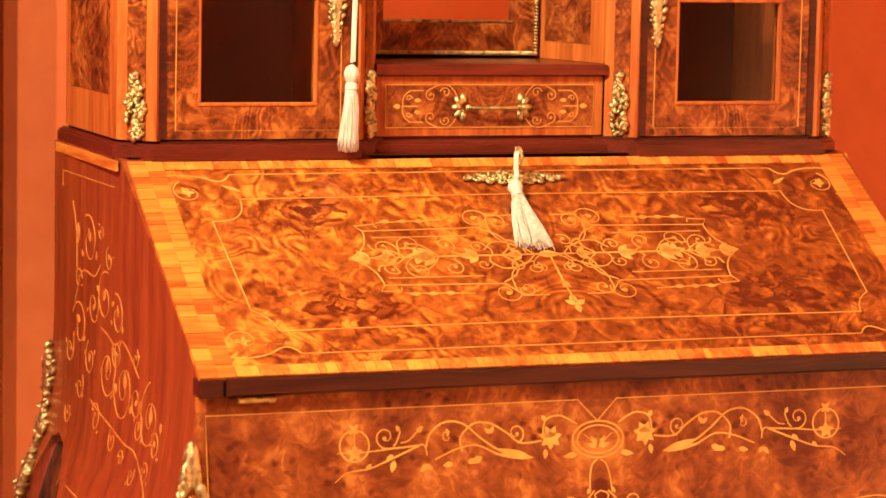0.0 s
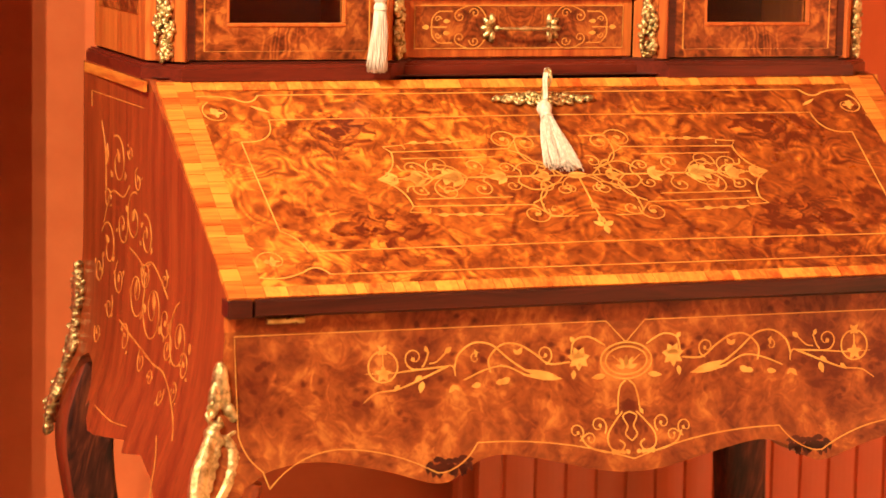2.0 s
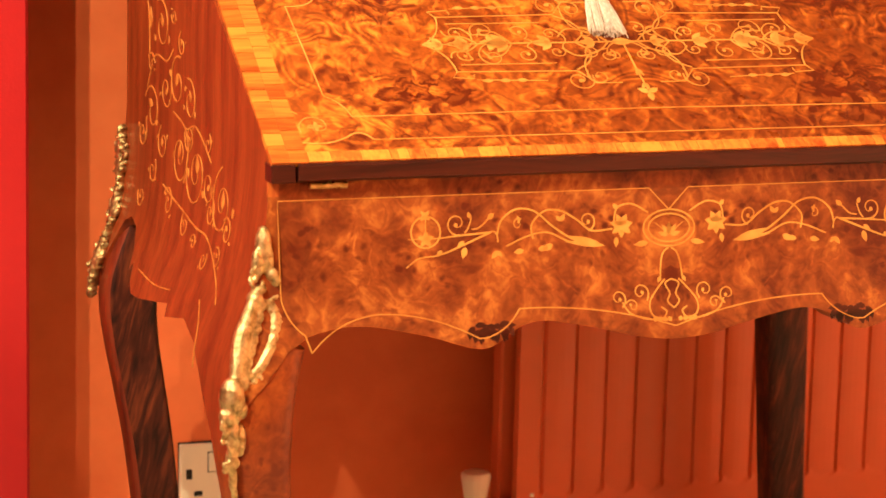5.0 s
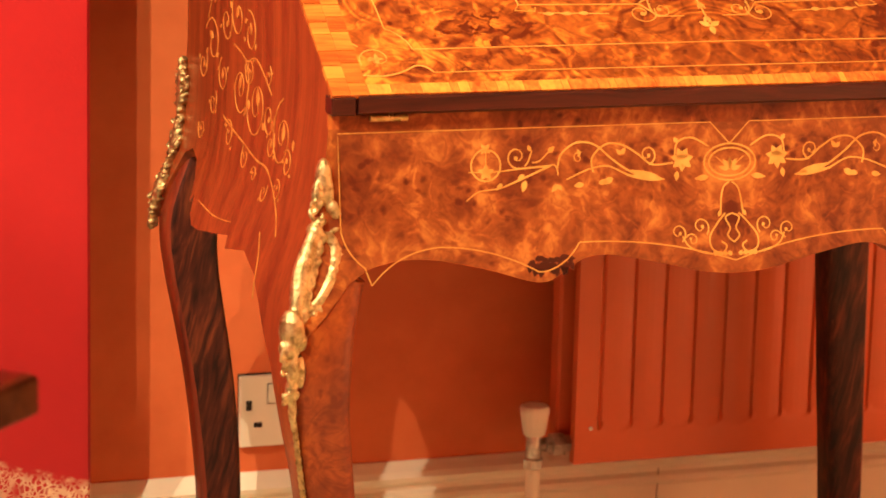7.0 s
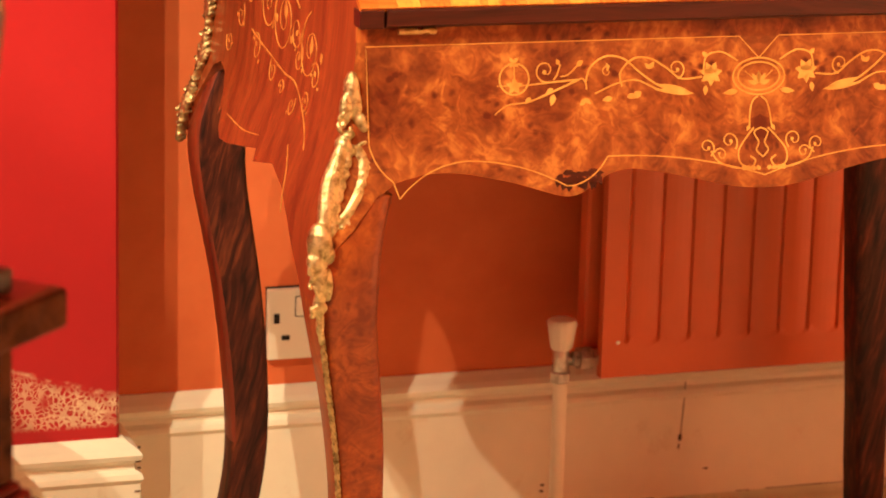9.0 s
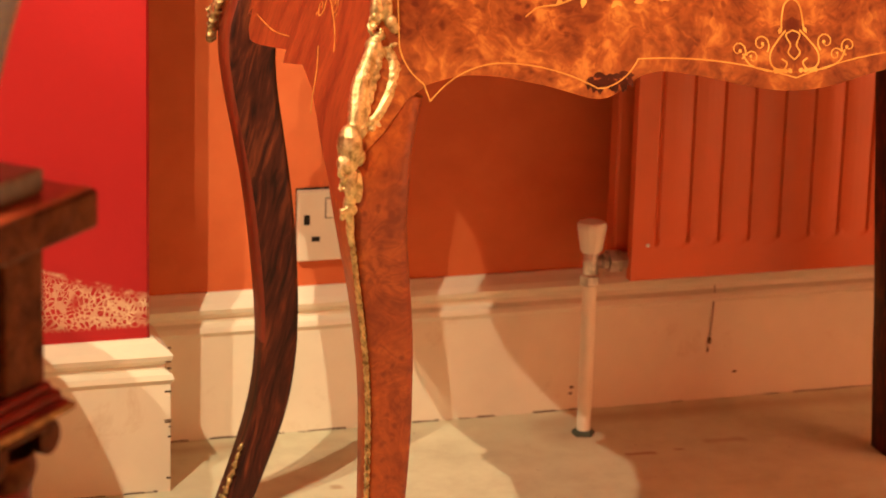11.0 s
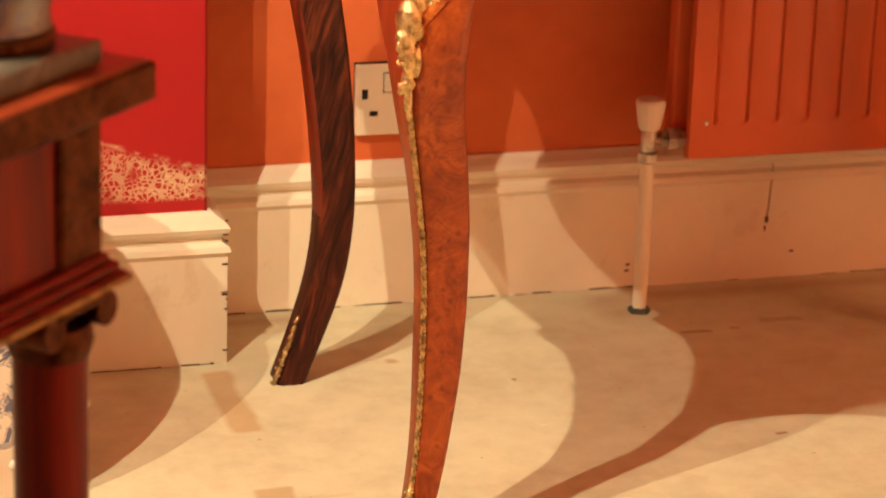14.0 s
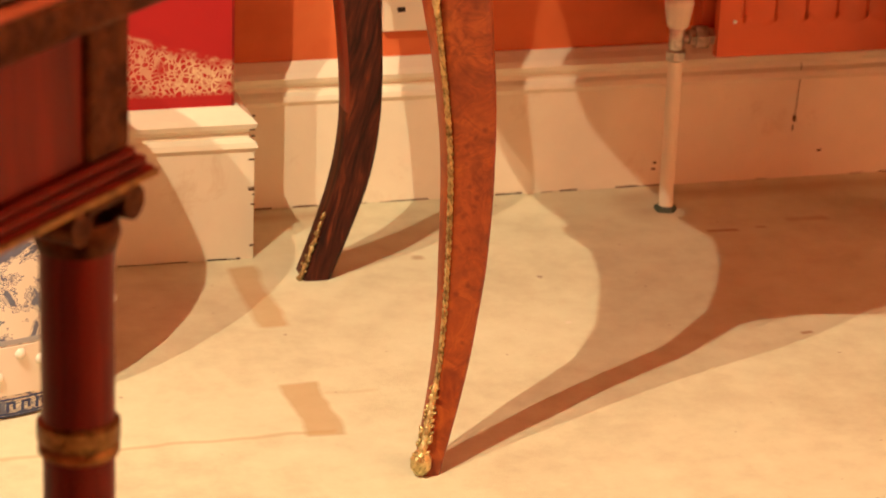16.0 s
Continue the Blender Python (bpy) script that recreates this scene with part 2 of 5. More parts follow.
def sheet(fn, us, vs, fn_back=None, bm=None):
    """A closed slab between the surfaces fn(u, v) and fn_back(u, v)."""
    bm = bm or bmesh.new()
    A = [[bm.verts.new(fn(u, v)) for v in vs] for u in us]
    quads = lambda G, flip: [bm.faces.new((G[i][j], G[i + 1][j], G[i + 1][j + 1], G[i][j + 1])[:: -1 if flip else 1]) for i in range(len(us) - 1) for j in range(len(vs) - 1)]
    quads(A, False)
    if fn_back:
        B = [[bm.verts.new(fn_back(u, v)) for v in vs] for u in us]
        quads(B, True)
        rim = lambda L: L[0] + [r[-1] for r in L[1:]] + L[-1][-2::-1] + [r[0] for r in L[-2:0:-1]]
        a, b = rim(A), rim(B)
        for i in range(len(a)):
            j = (i + 1) % len(a)
            bm.faces.new((a[i], a[j], b[j], b[i]))
    return bm


def lathe(profile, steps=24, bm=None, at=(0, 0, 0), ribs=0, rib_depth=0.0):
    """A turned body from (radius, height) pairs, closed at both ends."""
    bm = bm or bmesh.new()
    rings = []
    for r, z in profile:
        ring = []
        for i in range(steps):
            a = 2 * math.pi * i / steps
            k = r * (1 + rib_depth * (0.5 + 0.5 * math.cos(ribs * a))) if ribs else r
            ring.append(bm.verts.new((at[0] + k * math.cos(a), at[1] + k * math.sin(a), at[2] + z)))
        rings.append(ring)
    for p, q in zip(rings, rings[1:]):
        for i in range(steps):
            bm.faces.new((p[i], p[(i + 1) % steps], q[(i + 1) % steps], q[i]))
    bm.faces.new(rings[0][::-1])
    bm.faces.new(rings[-1])
    return bm


def tube(points, radius, sides=6, bm=None):
    """A round bar along points; radius is a number or a function of 0..1."""
    bm = bm or bmesh.new()
    pts = [Vector(p) for p in points]
    rings = []
    n = len(pts)
    for i, p in enumerate(pts):
        d = (pts[min(i + 1, n - 1)] - pts[max(i - 1, 0)]).normalized()
        side = d.cross(Vector((0.31, 0.2, 0.93)))
        side = side.normalized() if side.length > 1e-4 else Vector((1, 0, 0))
        other = d.cross(side)
        r = radius(i / max(1, n - 1)) if callable(radius) else radius
        rings.append([bm.verts.new(p + r * (math.cos(2 * math.pi * k / sides) * side + math.sin(2 * math.pi * k / sides) * other)) for k in range(sides)])
    for a, b in zip(rings, rings[1:]):
        for k in range(sides):
            bm.faces.new((a[k], a[(k + 1) % sides], b[(k + 1) % sides], b[k]))
    bm.faces.new(rings[0][::-1])
    bm.faces.new(rings[-1])
    return bm


def blob(bm, at, size, turn=None, seg=8):
    """A rounded lump added to a mesh."""
    own = bmesh.new()
    bmesh.ops.create_uvsphere(own, u_segments=seg, v_segments=max(4, seg // 2 + 1), radius=1.0)
    m = Matrix.Translation(at) @ (turn or Matrix()) @ Matrix.Diagonal((*size, 1))
    own.transform(m)
    return merge(bm, own)


def ease(x, table):
    """Smooth interpolation in a short table of (x, y)."""
    if x <= table[0][0]:
        return table[0][1]
    for (a, p), (b, q) in zip(table, table[1:]):
        if x <= b:
            t = (x - a) / (b - a)
            return p + (q - p) * t * t * (3 - 2 * t)
    return table[-1][1]


def line(x, table):
    return float(np.interp(x, [a for a, _ in table], [b for _, b in table]))


def steps(a, b, n):
    return [a + (b - a) * i / n for i in range(n + 1)]


# ---- scroll inlay: flat ribbons and leaves drawn in (u, v) and laid on a surface ----
def curl_path(u, v, r, start, turns, n=22, tight=0.16):
    """A spiral that winds inwards round (u, v)."""
    out = []
    for i in range(n + 1):
        t = i / n
        a = start + turns * 2 * math.pi * t
        k = r * (1 - (1 - tight) * t ** 0.8)
        out.append((u + k * math.cos(a), v + k * math.sin(a)))
    return out


def bow_path(p, q, sag, n=12):
    """An arc from p to q that bulges sideways by sag."""
    dx, dy = q[0] - p[0], q[1] - p[1]
    return [(p[0] + dx * t - dy * sag * 4 * t * (1 - t), p[1] + dy * t + dx * sag * 4 * t * (1 - t)) for t in (i / n for i in range(n + 1))]


def flow(pts, n=6):
    """A smooth curve through a few points (Catmull-Rom)."""
    q = [pts[0], *pts, pts[-1]]
    out = []
    for a, b, c, d in zip(q, q[1:], q[2:], q[3:]):
        for i in range(n):
            t = i / n
            out.append(tuple(0.5 * (2 * b[k] + (c[k] - a[k]) * t + (2 * a[k] - 5 * b[k] + 4 * c[k] - d[k]) * t * t + (3 * b[k] - a[k] - 3 * c[k] + d[k]) * t ** 3) for k in (0, 1)))
    return out + [pts[-1]]


class Inlay:
    def __init__(self):
        self.strips = []

    def line(self, pts, w=0.0018, taper=False):
        n = len(pts)
        left, right = [], []
        for i, p in enumerate(pts):
            a, b = pts[max(0, i - 1)], pts[min(n - 1, i + 1)]
            d = math.hypot(b[0] - a[0], b[1] - a[1]) or 1
            nx, ny = -(b[1] - a[1]) / d, (b[0] - a[0]) / d
            k = w * 0.37 * (1 - 0.7 * i / (n - 1) if taper else 1)
            left.append((p[0] + nx * k, p[1] + ny * k))
            right.append((p[0] - nx * k, p[1] - ny * k))
        self.strips.append((left, right))

    def leaf(self, u, v, size, ang, fat=0.36):
        pts = steps(0, 1, 6)
        left, right = [], []
        c, s = math.cos(ang), math.sin(ang)
        for t in pts:
            w = fat * size * math.sin(math.pi * t ** 0.8) + 0.0002
            for side, sign in ((left, 1), (right, -1)):
                x, y = size * t, sign * w / 2
                side.append((u + c * x - s * y, v + s * x + c * y))
        self.strips.append((left, right))

    def flower(self, u, v, size, petals=5, ang=0.0):
        for i in range(petals):
            self.leaf(u, v, size, ang + 2 * math.pi * i / petals, 0.55)

    def curl(self, u, v, r, start, turns, w=0.0016, leaf=True):
        pts = curl_path(u, v, r, start, turns)
        self.line(pts, w, True)
        if leaf:
            self.leaf(*pts[-1], r * 0.4, start, 0.8)
        return pts[0]

    def mirrored(self):
        for left, right in list(self.strips):
            self.strips.append(([(-u, v) for u, v in right], [(-u, v) for u, v in left]))
        return self

    def lay(self, name, surface, parent, material=None, label="", proud=0.0005):
        """surface(u, v) gives the place and the normal. The ribbons get a thin edge of their own."""
        bm = bmesh.new()
        for left, right in self.strips:
            rows = []
            for (a, b), (c, d) in zip(left, right):
                p, n = surface(a, b)
                q, m = surface(c, d)
                rows.append([bm.verts.new(x) for x in (p - n * 0.0006, p + n * proud, q + m * proud, q - m * 0.0006)])
            for r, s in zip(rows, rows[1:]):
                for i in range(3):
                    bm.faces.new((r[i], s[i], s[i + 1], r[i + 1]))
        return part(name, bm, material or box_inlay, parent, label)


def mount_bronze(path, width, depth, normal, seed, beads=True, bm=None, lumps=3):
    """A cast foliate mount: a swelling spine with leaf lobes and beading, lumpy all over."""
    rng = random.Random(seed)
    bm = bm or bmesh.new()
    n = len(path)
    nor = Vector(normal).normalized()
    for i, p in enumerate(path):
        t = i / (n - 1)
        p = Vector(p)
        d = (Vector(path[min(n - 1, i + 1)]) - Vector(path[max(0, i - 1)])).normalized()
        side = d.cross(nor).normalized()
        basis = Matrix((side, d, nor)).transposed().to_4x4()
        w = width(t)
        blob(bm, p + nor * depth * 0.25, (w * 0.36, w * 0.55 + 0.003, depth * 0.55), basis, 8)
        for sgn in (-1, 1):
            for _ in range(lumps - 1):
                off = side * sgn * w * rng.uniform(0.2, 0.5) + d * rng.uniform(-0.5, 0.5) * w
                turn = basis @ Matrix.Rotation(sgn * rng.uniform(0.3, 1.0), 4, "Z")
                blob(bm, p + off + nor * depth * rng.uniform(0.15, 0.5), (w * rng.uniform(0.10, 0.17), w * rng.uniform(0.2, 0.34), depth * rng.uniform(0.25, 0.5)), turn, 6)
            if beads:
                blob(bm, p + side * sgn * w * 0.52 + nor * depth * 0.2, (w * 0.09,) * 2 + (depth * 0.3,), basis, 6)
    return bm


def floret_mount(path, width, depth, normal, seed, count, bm=None):
    """A cast cluster of small florets and leaves within a tapering outline."""
    rng = random.Random(seed)
    bm = bm or bmesh.new()
    nor = Vector(normal).normalized()
    n = len(path)
    for i in range(count):
        t = (i + rng.random()) / count
        k = min(n - 2, int(t * (n - 1)))
        p, q = Vector(path[k]), Vector(path[k + 1])
        d = (q - p).normalized()
        side = d.cross(nor).normalized()
        w = width(t)
        c = p + (q - p) * (t * (n - 1) - k) + side * rng.uniform(-0.5, 0.5) * w + nor * depth * rng.uniform(0.1, 0.6)
        r = rng.uniform(0.0016, 0.0034)
        basis = Matrix((side, d, nor)).transposed().to_4x4() @ Matrix.Rotation(rng.uniform(-1, 1), 4, "Z")
        blob(bm, c, (r, r * rng.uniform(1.0, 1.9), depth * 0.4), basis, 7)
    return bm


# ---- room ----
WALL, BREAST, BREAST_END = 3.09, 2.934, 0.617
LEFT, RIGHT, REAR, TOP = -2.2, 3.2, -1.6, 2.6


def orange_wall():
    n = Nodes("orange_wall_paint", 0.62)
    c = n.coords()
    f = n.math("ADD", n.math("MULTIPLY", n.noise(c, 1.8, 4), 0.6), n.math("MULTIPLY", n.noise(c, 26, 5), 0.4))
    n.colour(n.ramp(f, (0.36, (0.63, 0.138, 0.044)), (0.64, (0.73, 0.180, 0.060))))
    n.bump(n.math("ADD", n.noise(c, 300, 3), n.noise(c, 45, 3)), 0.2, 0.0008)
    return n.m


def red_wall():
    """Red paint, scraped and crazed down to cream filler low beside the corner."""
    n = Nodes("red_wall_paint", 0.5)
    c = n.coords()
    f = n.noise(c, 2.0, 5)
    red = n.ramp(f, (0.35, (0.40, 0.011, 0.016)), (0.65, (0.49, 0.018, 0.022)))
    s = n.node("ShaderNodeSeparateXYZ", i0=c)
    w = n.warp(c, 30, 0.02)
    v = n.t.nodes.new("ShaderNodeTexVoronoi")
    v.feature = "DISTANCE_TO_EDGE"
    n.link(n.warp(w, 55, 0.012), v.inputs["Vector"])
    v.inputs["Scale"].default_value = 165
    crack = n.math("SUBTRACT", 1.0, n.math("MULTIPLY", v.outputs["Distance"], 3.4), True)
    blotch = n.noise(w, 42, 4, 0.6, 1.0)
    # the scraped field: rises from the corner towards the left, with a ragged edge
    edge = n.math("ADD", n.math("MULTIPLY", n.math("SUBTRACT", 0.617, s.outputs[0]), 0.22), 0.232)
    edge = n.math("ADD", edge, n.math("MULTIPLY", n.math("SUBTRACT", n.noise(c, 18, 3), 0.5), 0.03))
    inside = n.math("MULTIPLY", n.math("MULTIPLY", n.math("SUBTRACT", edge, s.outputs[2]), 90, True), n.math("MULTIPLY", n.math("SUBTRACT", s.outputs[0], 0.36), 12, True))
    inside = n.math("MULTIPLY", inside, n.math("MULTIPLY", n.math("SUBTRACT", s.outputs[2], 0.190), 160, True))
    ring = n.math("SUBTRACT", 1.0, n.math("MULTIPLY", n.math("ABSOLUTE", n.math("SUBTRACT", edge, s.outputs[2])), 220), True)
    right = n.math("MULTIPLY", n.math("SUBTRACT", s.outputs[0], 0.46), 7, True)
    web = n.math("MULTIPLY", n.math("GREATER_THAN", crack, n.math("SUBTRACT", 0.62, n.math("MULTIPLY", right, 0.22))), n.math("ADD", 0.35, n.math("MULTIPLY", right, 0.5)))
    bare = n.math("ADD", web, n.math("MULTIPLY", n.math("MULTIPLY", n.math("SUBTRACT", blotch, 0.52), 5, True), right), True)
    bare = n.math("MULTIPLY", bare, inside)
    far = n.math("MULTIPLY", n.math("SUBTRACT", n.noise(c, 26, 2), 0.30), 6, True)
    bare = n.math("MULTIPLY", bare, far)
    ring = n.math("MULTIPLY", ring, n.math("MULTIPLY", n.math("SUBTRACT", s.outputs[0], 0.36), 12, True))
    bare = n.math("ADD", bare, n.math("MULTIPLY", ring, n.math("MULTIPLY", n.math("SUBTRACT", n.noise(c, 60, 3), 0.5), 4, True)), True)
    n.colour(n.mix(bare, red, (0.72, 0.52, 0.34)))
    n.bump(n.math("ADD", n.noise(c, 300, 3), n.math("MULTIPLY", bare, -1.2)), 0.25, 0.0012)
    return n.m


def carpet():
    """Cream short-pile carpet: rubbed pile, tape marks, small dark stains, browner strips along the skirting."""
    n = Nodes("cream_carpet", 0.95, spec=0.1)
    c = n.coords()
    f = n.math("ADD", n.math("MULTIPLY", n.noise(c, 3.5, 5), 0.55), n.math("MULTIPLY", n.noise(c, 22, 5, 0.65), 0.45))
    col = n.ramp(f, (0.34, (0.58, 0.535, 0.39)), (0.52, (0.70, 0.68, 0.51)), (0.68, (0.77, 0.765, 0.59)))
    s = n.node("ShaderNodeSeparateXYZ", i0=n.warp(c, 14, 0.018))

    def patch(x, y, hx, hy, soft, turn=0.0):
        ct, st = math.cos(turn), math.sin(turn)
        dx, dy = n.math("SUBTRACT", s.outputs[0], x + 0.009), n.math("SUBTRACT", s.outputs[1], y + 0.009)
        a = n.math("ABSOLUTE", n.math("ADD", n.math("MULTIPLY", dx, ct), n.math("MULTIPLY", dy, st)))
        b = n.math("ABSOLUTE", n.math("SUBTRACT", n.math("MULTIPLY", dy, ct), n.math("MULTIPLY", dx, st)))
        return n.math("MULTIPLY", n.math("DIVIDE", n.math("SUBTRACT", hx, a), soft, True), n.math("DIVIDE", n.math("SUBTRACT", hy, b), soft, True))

    for x, y, hx, hy, soft, k, tint in (
        (0.616, 2.80, 0.020, 0.095, 0.008, 0.55, (0.47, 0.27, 0.10)),
        (0.607, 2.493, 0.022, 0.068, 0.006, 0.55, (0.47, 0.27, 0.10)),
        (0.42, 2.437, 0.20, 0.006, 0.005, 0.42, (0.52, 0.34, 0.16)),
        (0.655, 2.53, 0.03, 0.006, 0.006, 0.25, (0.55, 0.38, 0.20)),
        (0.825, 2.881, 0.009, 0.009, 0.006, 0.6, (0.40, 0.22, 0.10)),
        (1.205, 2.905, 0.022, 0.007, 0.005, 0.6, (0.35, 0.13, 0.07)),
        (1.255, 2.910, 0.008, 0.005, 0.004, 0.5, (0.35, 0.13, 0.07)),
        (1.181, 2.588, 0.010, 0.006, 0.004, 0.7, (0.36, 0.17, 0.08)),
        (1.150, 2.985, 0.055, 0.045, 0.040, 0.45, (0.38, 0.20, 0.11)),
        # two soft browner strips along the foot of the skirting
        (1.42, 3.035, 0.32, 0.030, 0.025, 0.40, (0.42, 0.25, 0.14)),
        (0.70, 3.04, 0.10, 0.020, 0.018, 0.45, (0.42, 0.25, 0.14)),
        (1.32, 2.925, 0.030, 0.010, 0.008, 0.35, (0.35, 0.13, 0.07)),
        (0.945, 2.80, 0.004, 0.004, 0.002, 0.7, (0.25, 0.15, 0.10)),
        (0.93, 2.665, 0.004, 0.004, 0.002, 0.7, (0.80, 0.75, 0.66)),
    ):
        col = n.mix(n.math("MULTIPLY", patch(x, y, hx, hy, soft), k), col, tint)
    specks = n.math("MULTIPLY", n.math("SUBTRACT", n.noise(c, 65, 2, 0.4), 0.74), 20, True)
    col = n.mix(n.math("MULTIPLY", specks, 0.5), col, (0.33, 0.22, 0.14))
    n.colour(col)
    n.bump(n.math("ADD", n.noise(c, 900, 2), n.math("MULTIPLY", n.noise(c, 120, 3), 0.6)), 0.5, 0.002)
    return n.m


wall_orange, wall_red, carpet_mat = orange_wall(), red_wall(), carpet()
skirting_paint = paint("cream_gloss_paint", (0.84, 0.80, 0.67), 0.42, 0.05, (0.55, 0.42, 0.28), 0.10)
ceiling_paint = paint("ceiling_paint", (0.78, 0.74, 0.66))


def structure(name, bm, material, label, category):
    return tagged(part(name, bm, material), label, category, kind="structure")


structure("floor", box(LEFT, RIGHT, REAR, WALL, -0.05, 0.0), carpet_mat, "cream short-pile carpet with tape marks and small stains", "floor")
structure("ceiling", box(LEFT, RIGHT, REAR, WALL, TOP, TOP + 0.1), ceiling_paint, "plain cream painted ceiling", "ceiling")
structure("wall_back", box(BREAST_END, RIGHT, WALL, WALL + 0.15, 0, TOP), wall_orange, "burnt orange painted plaster wall behind the bureau", "wall")
structure("wall_breast", box(LEFT, BREAST_END, BREAST, WALL + 0.15, 0, TOP, 0.004), wall_red, "red painted chimney breast with scraped paint low down", "wall")
# the unseen walls close the room; the right one's paint tints the bounce
structure("wall_left", box(LEFT - 0.15, LEFT, REAR, WALL, 0, TOP), wall_red, "plain red painted wall", "wall")
structure("wall_right", box(RIGHT, RIGHT + 0.15, REAR, WALL, 0, TOP), paint("pale_terracotta_paint", (0.74, 0.34, 0.20)), "unseen plain wall, pale terracotta picked to bounce light", "wall")
structure("wall_front", box(LEFT, RIGHT, REAR - 0.15, REAR, 0, TOP), wall_orange, "plain orange painted wall", "wall")

SKIRT = [(0.0, 0.019), (0.128, 0.019), (0.134, 0.023), (0.140, 0.021), (0.144, 0.014), (0.150, 0.013), (0.156, 0.020), (0.162, 0.022), (0.168, 0.017), (0.174, 0.008), (0.178, 0.004), (0.178, 0.0)]


def skirting(name, run, label):
    """A moulded board along a run of plan points, mitred at the corners; the room lies to the right of the run."""
    bm = bmesh.new()
    rows = []
    for i, p in enumerate(run):
        outs = []
        for a, b in ((run[i - 1], p) if i else (p, run[1]), (p, run[i + 1]) if i + 1 < len(run) else (run[-2], p)):
            d = (Vector(b) - Vector(a)).normalized()
            outs.append(Vector((d.y, -d.x)))
        m = (outs[0] + outs[1]) / (1 + outs[0].dot(outs[1]))
        rows.append([bm.verts.new((p[0] + m.x * k, p[1] + m.y * k, h)) for h, k in SKIRT])
    for r, s in zip(rows, rows[1:]):
        for j in range(len(SKIRT) - 1):
            bm.faces.new((r[j], r[j + 1], s[j + 1], s[j]))
    for r in (rows[0], rows[-1]):
        bm.faces.new(r)
    return structure(name, bm, skirting_paint, label, "skirting board")


skirting("baseboard", [(LEFT, BREAST), (BREAST_END, BREAST), (BREAST_END, WALL), (RIGHT, WALL)], "cream gloss moulded skirting board with scuffed corner")


def skirting_marks():
    """Chips at the corner of the skirting, the drip under the radiator and small scuffs."""
    dark = paint("chip_drip_shadow_brown", (0.10, 0.055, 0.03), 0.8)
    rng = random.Random(5)
    bm = bmesh.new()
    x = BREAST_END + 0.019
    for i in range(6):
        z = rng.uniform(0.012, 0.125)
        w = rng.uniform(0.002, 0.008)
        box(x - w, x + 0.0006, BREAST - 0.0196, BREAST - 0.017, z, z + rng.uniform(0.0008, 0.002), 0, 1, bm)
    for i in range(4):
        z = 0.146 + 0.008 * i
        box(x - rng.uniform(0.002, 0.006), x + 0.0005, BREAST - 0.0205, BREAST - 0.016, z, z + 0.001, 0, 1, bm)
    ob = part("paint_chips", bm, dark)
    tagged(ob, "dark chips in the cream paint of the skirting corner", "paint chip", kind="structure")
    bm = tube([(1.362, WALL - 0.0195, 0.150), (1.361, WALL - 0.0196, 0.12), (1.3585, WALL - 0.0196, 0.083)], 0.0006, 5)
    blob(bm, (1.358, WALL - 0.0195, 0.078), (0.0026, 0.0012, 0.005))
    blob(bm, (1.3565, WALL - 0.0195, 0.066), (0.0012, 0.0008, 0.004))
    for u, z, l in ((1.395, 0.034, 0.0035), (1.175, 0.022, 0.003), (1.176, 0.030, 0.003), (0.83, 0.16, 0.004)):
        blob(bm, (u, WALL - 0.0193, z), (l, 0.0008, 0.0016))
    ob = part("drip_stain", bm, dark)
    tagged(ob, "dark rust drip and scuffs on the skirting", "stain", kind="structure")

    # dark slivers draw the shadow line where the carpet stops short of the boards
    bm = bmesh.new()
    for a, b, along in ((0.38, BREAST_END + 0.019, 0), (0.66, 1.72, 1)):
        x = a
        while x < b:
            l = rng.uniform(0.003, 0.026)
            y = WALL - 0.0195 if along else BREAST - 0.0195
            if rng.random() < 0.62:
                box(x, min(b, x + l), y - 0.0005, y + 0.0004, 0.0003, rng.uniform(0.0006, 0.0020), 0, 1, bm)
            x += l
    ob = part("carpet_gap", bm, dark)
    tagged(ob, "crumbling dark slivers drawing the shadowed gap between carpet and skirting board", "gap", kind="structure")


skirting_marks()

# ---- radiator with its valve and pipe ----
rad_paint = paint("orange_radiator_enamel", (0.62, 0.132, 0.046), 0.35, 0.06, None, 0.05)


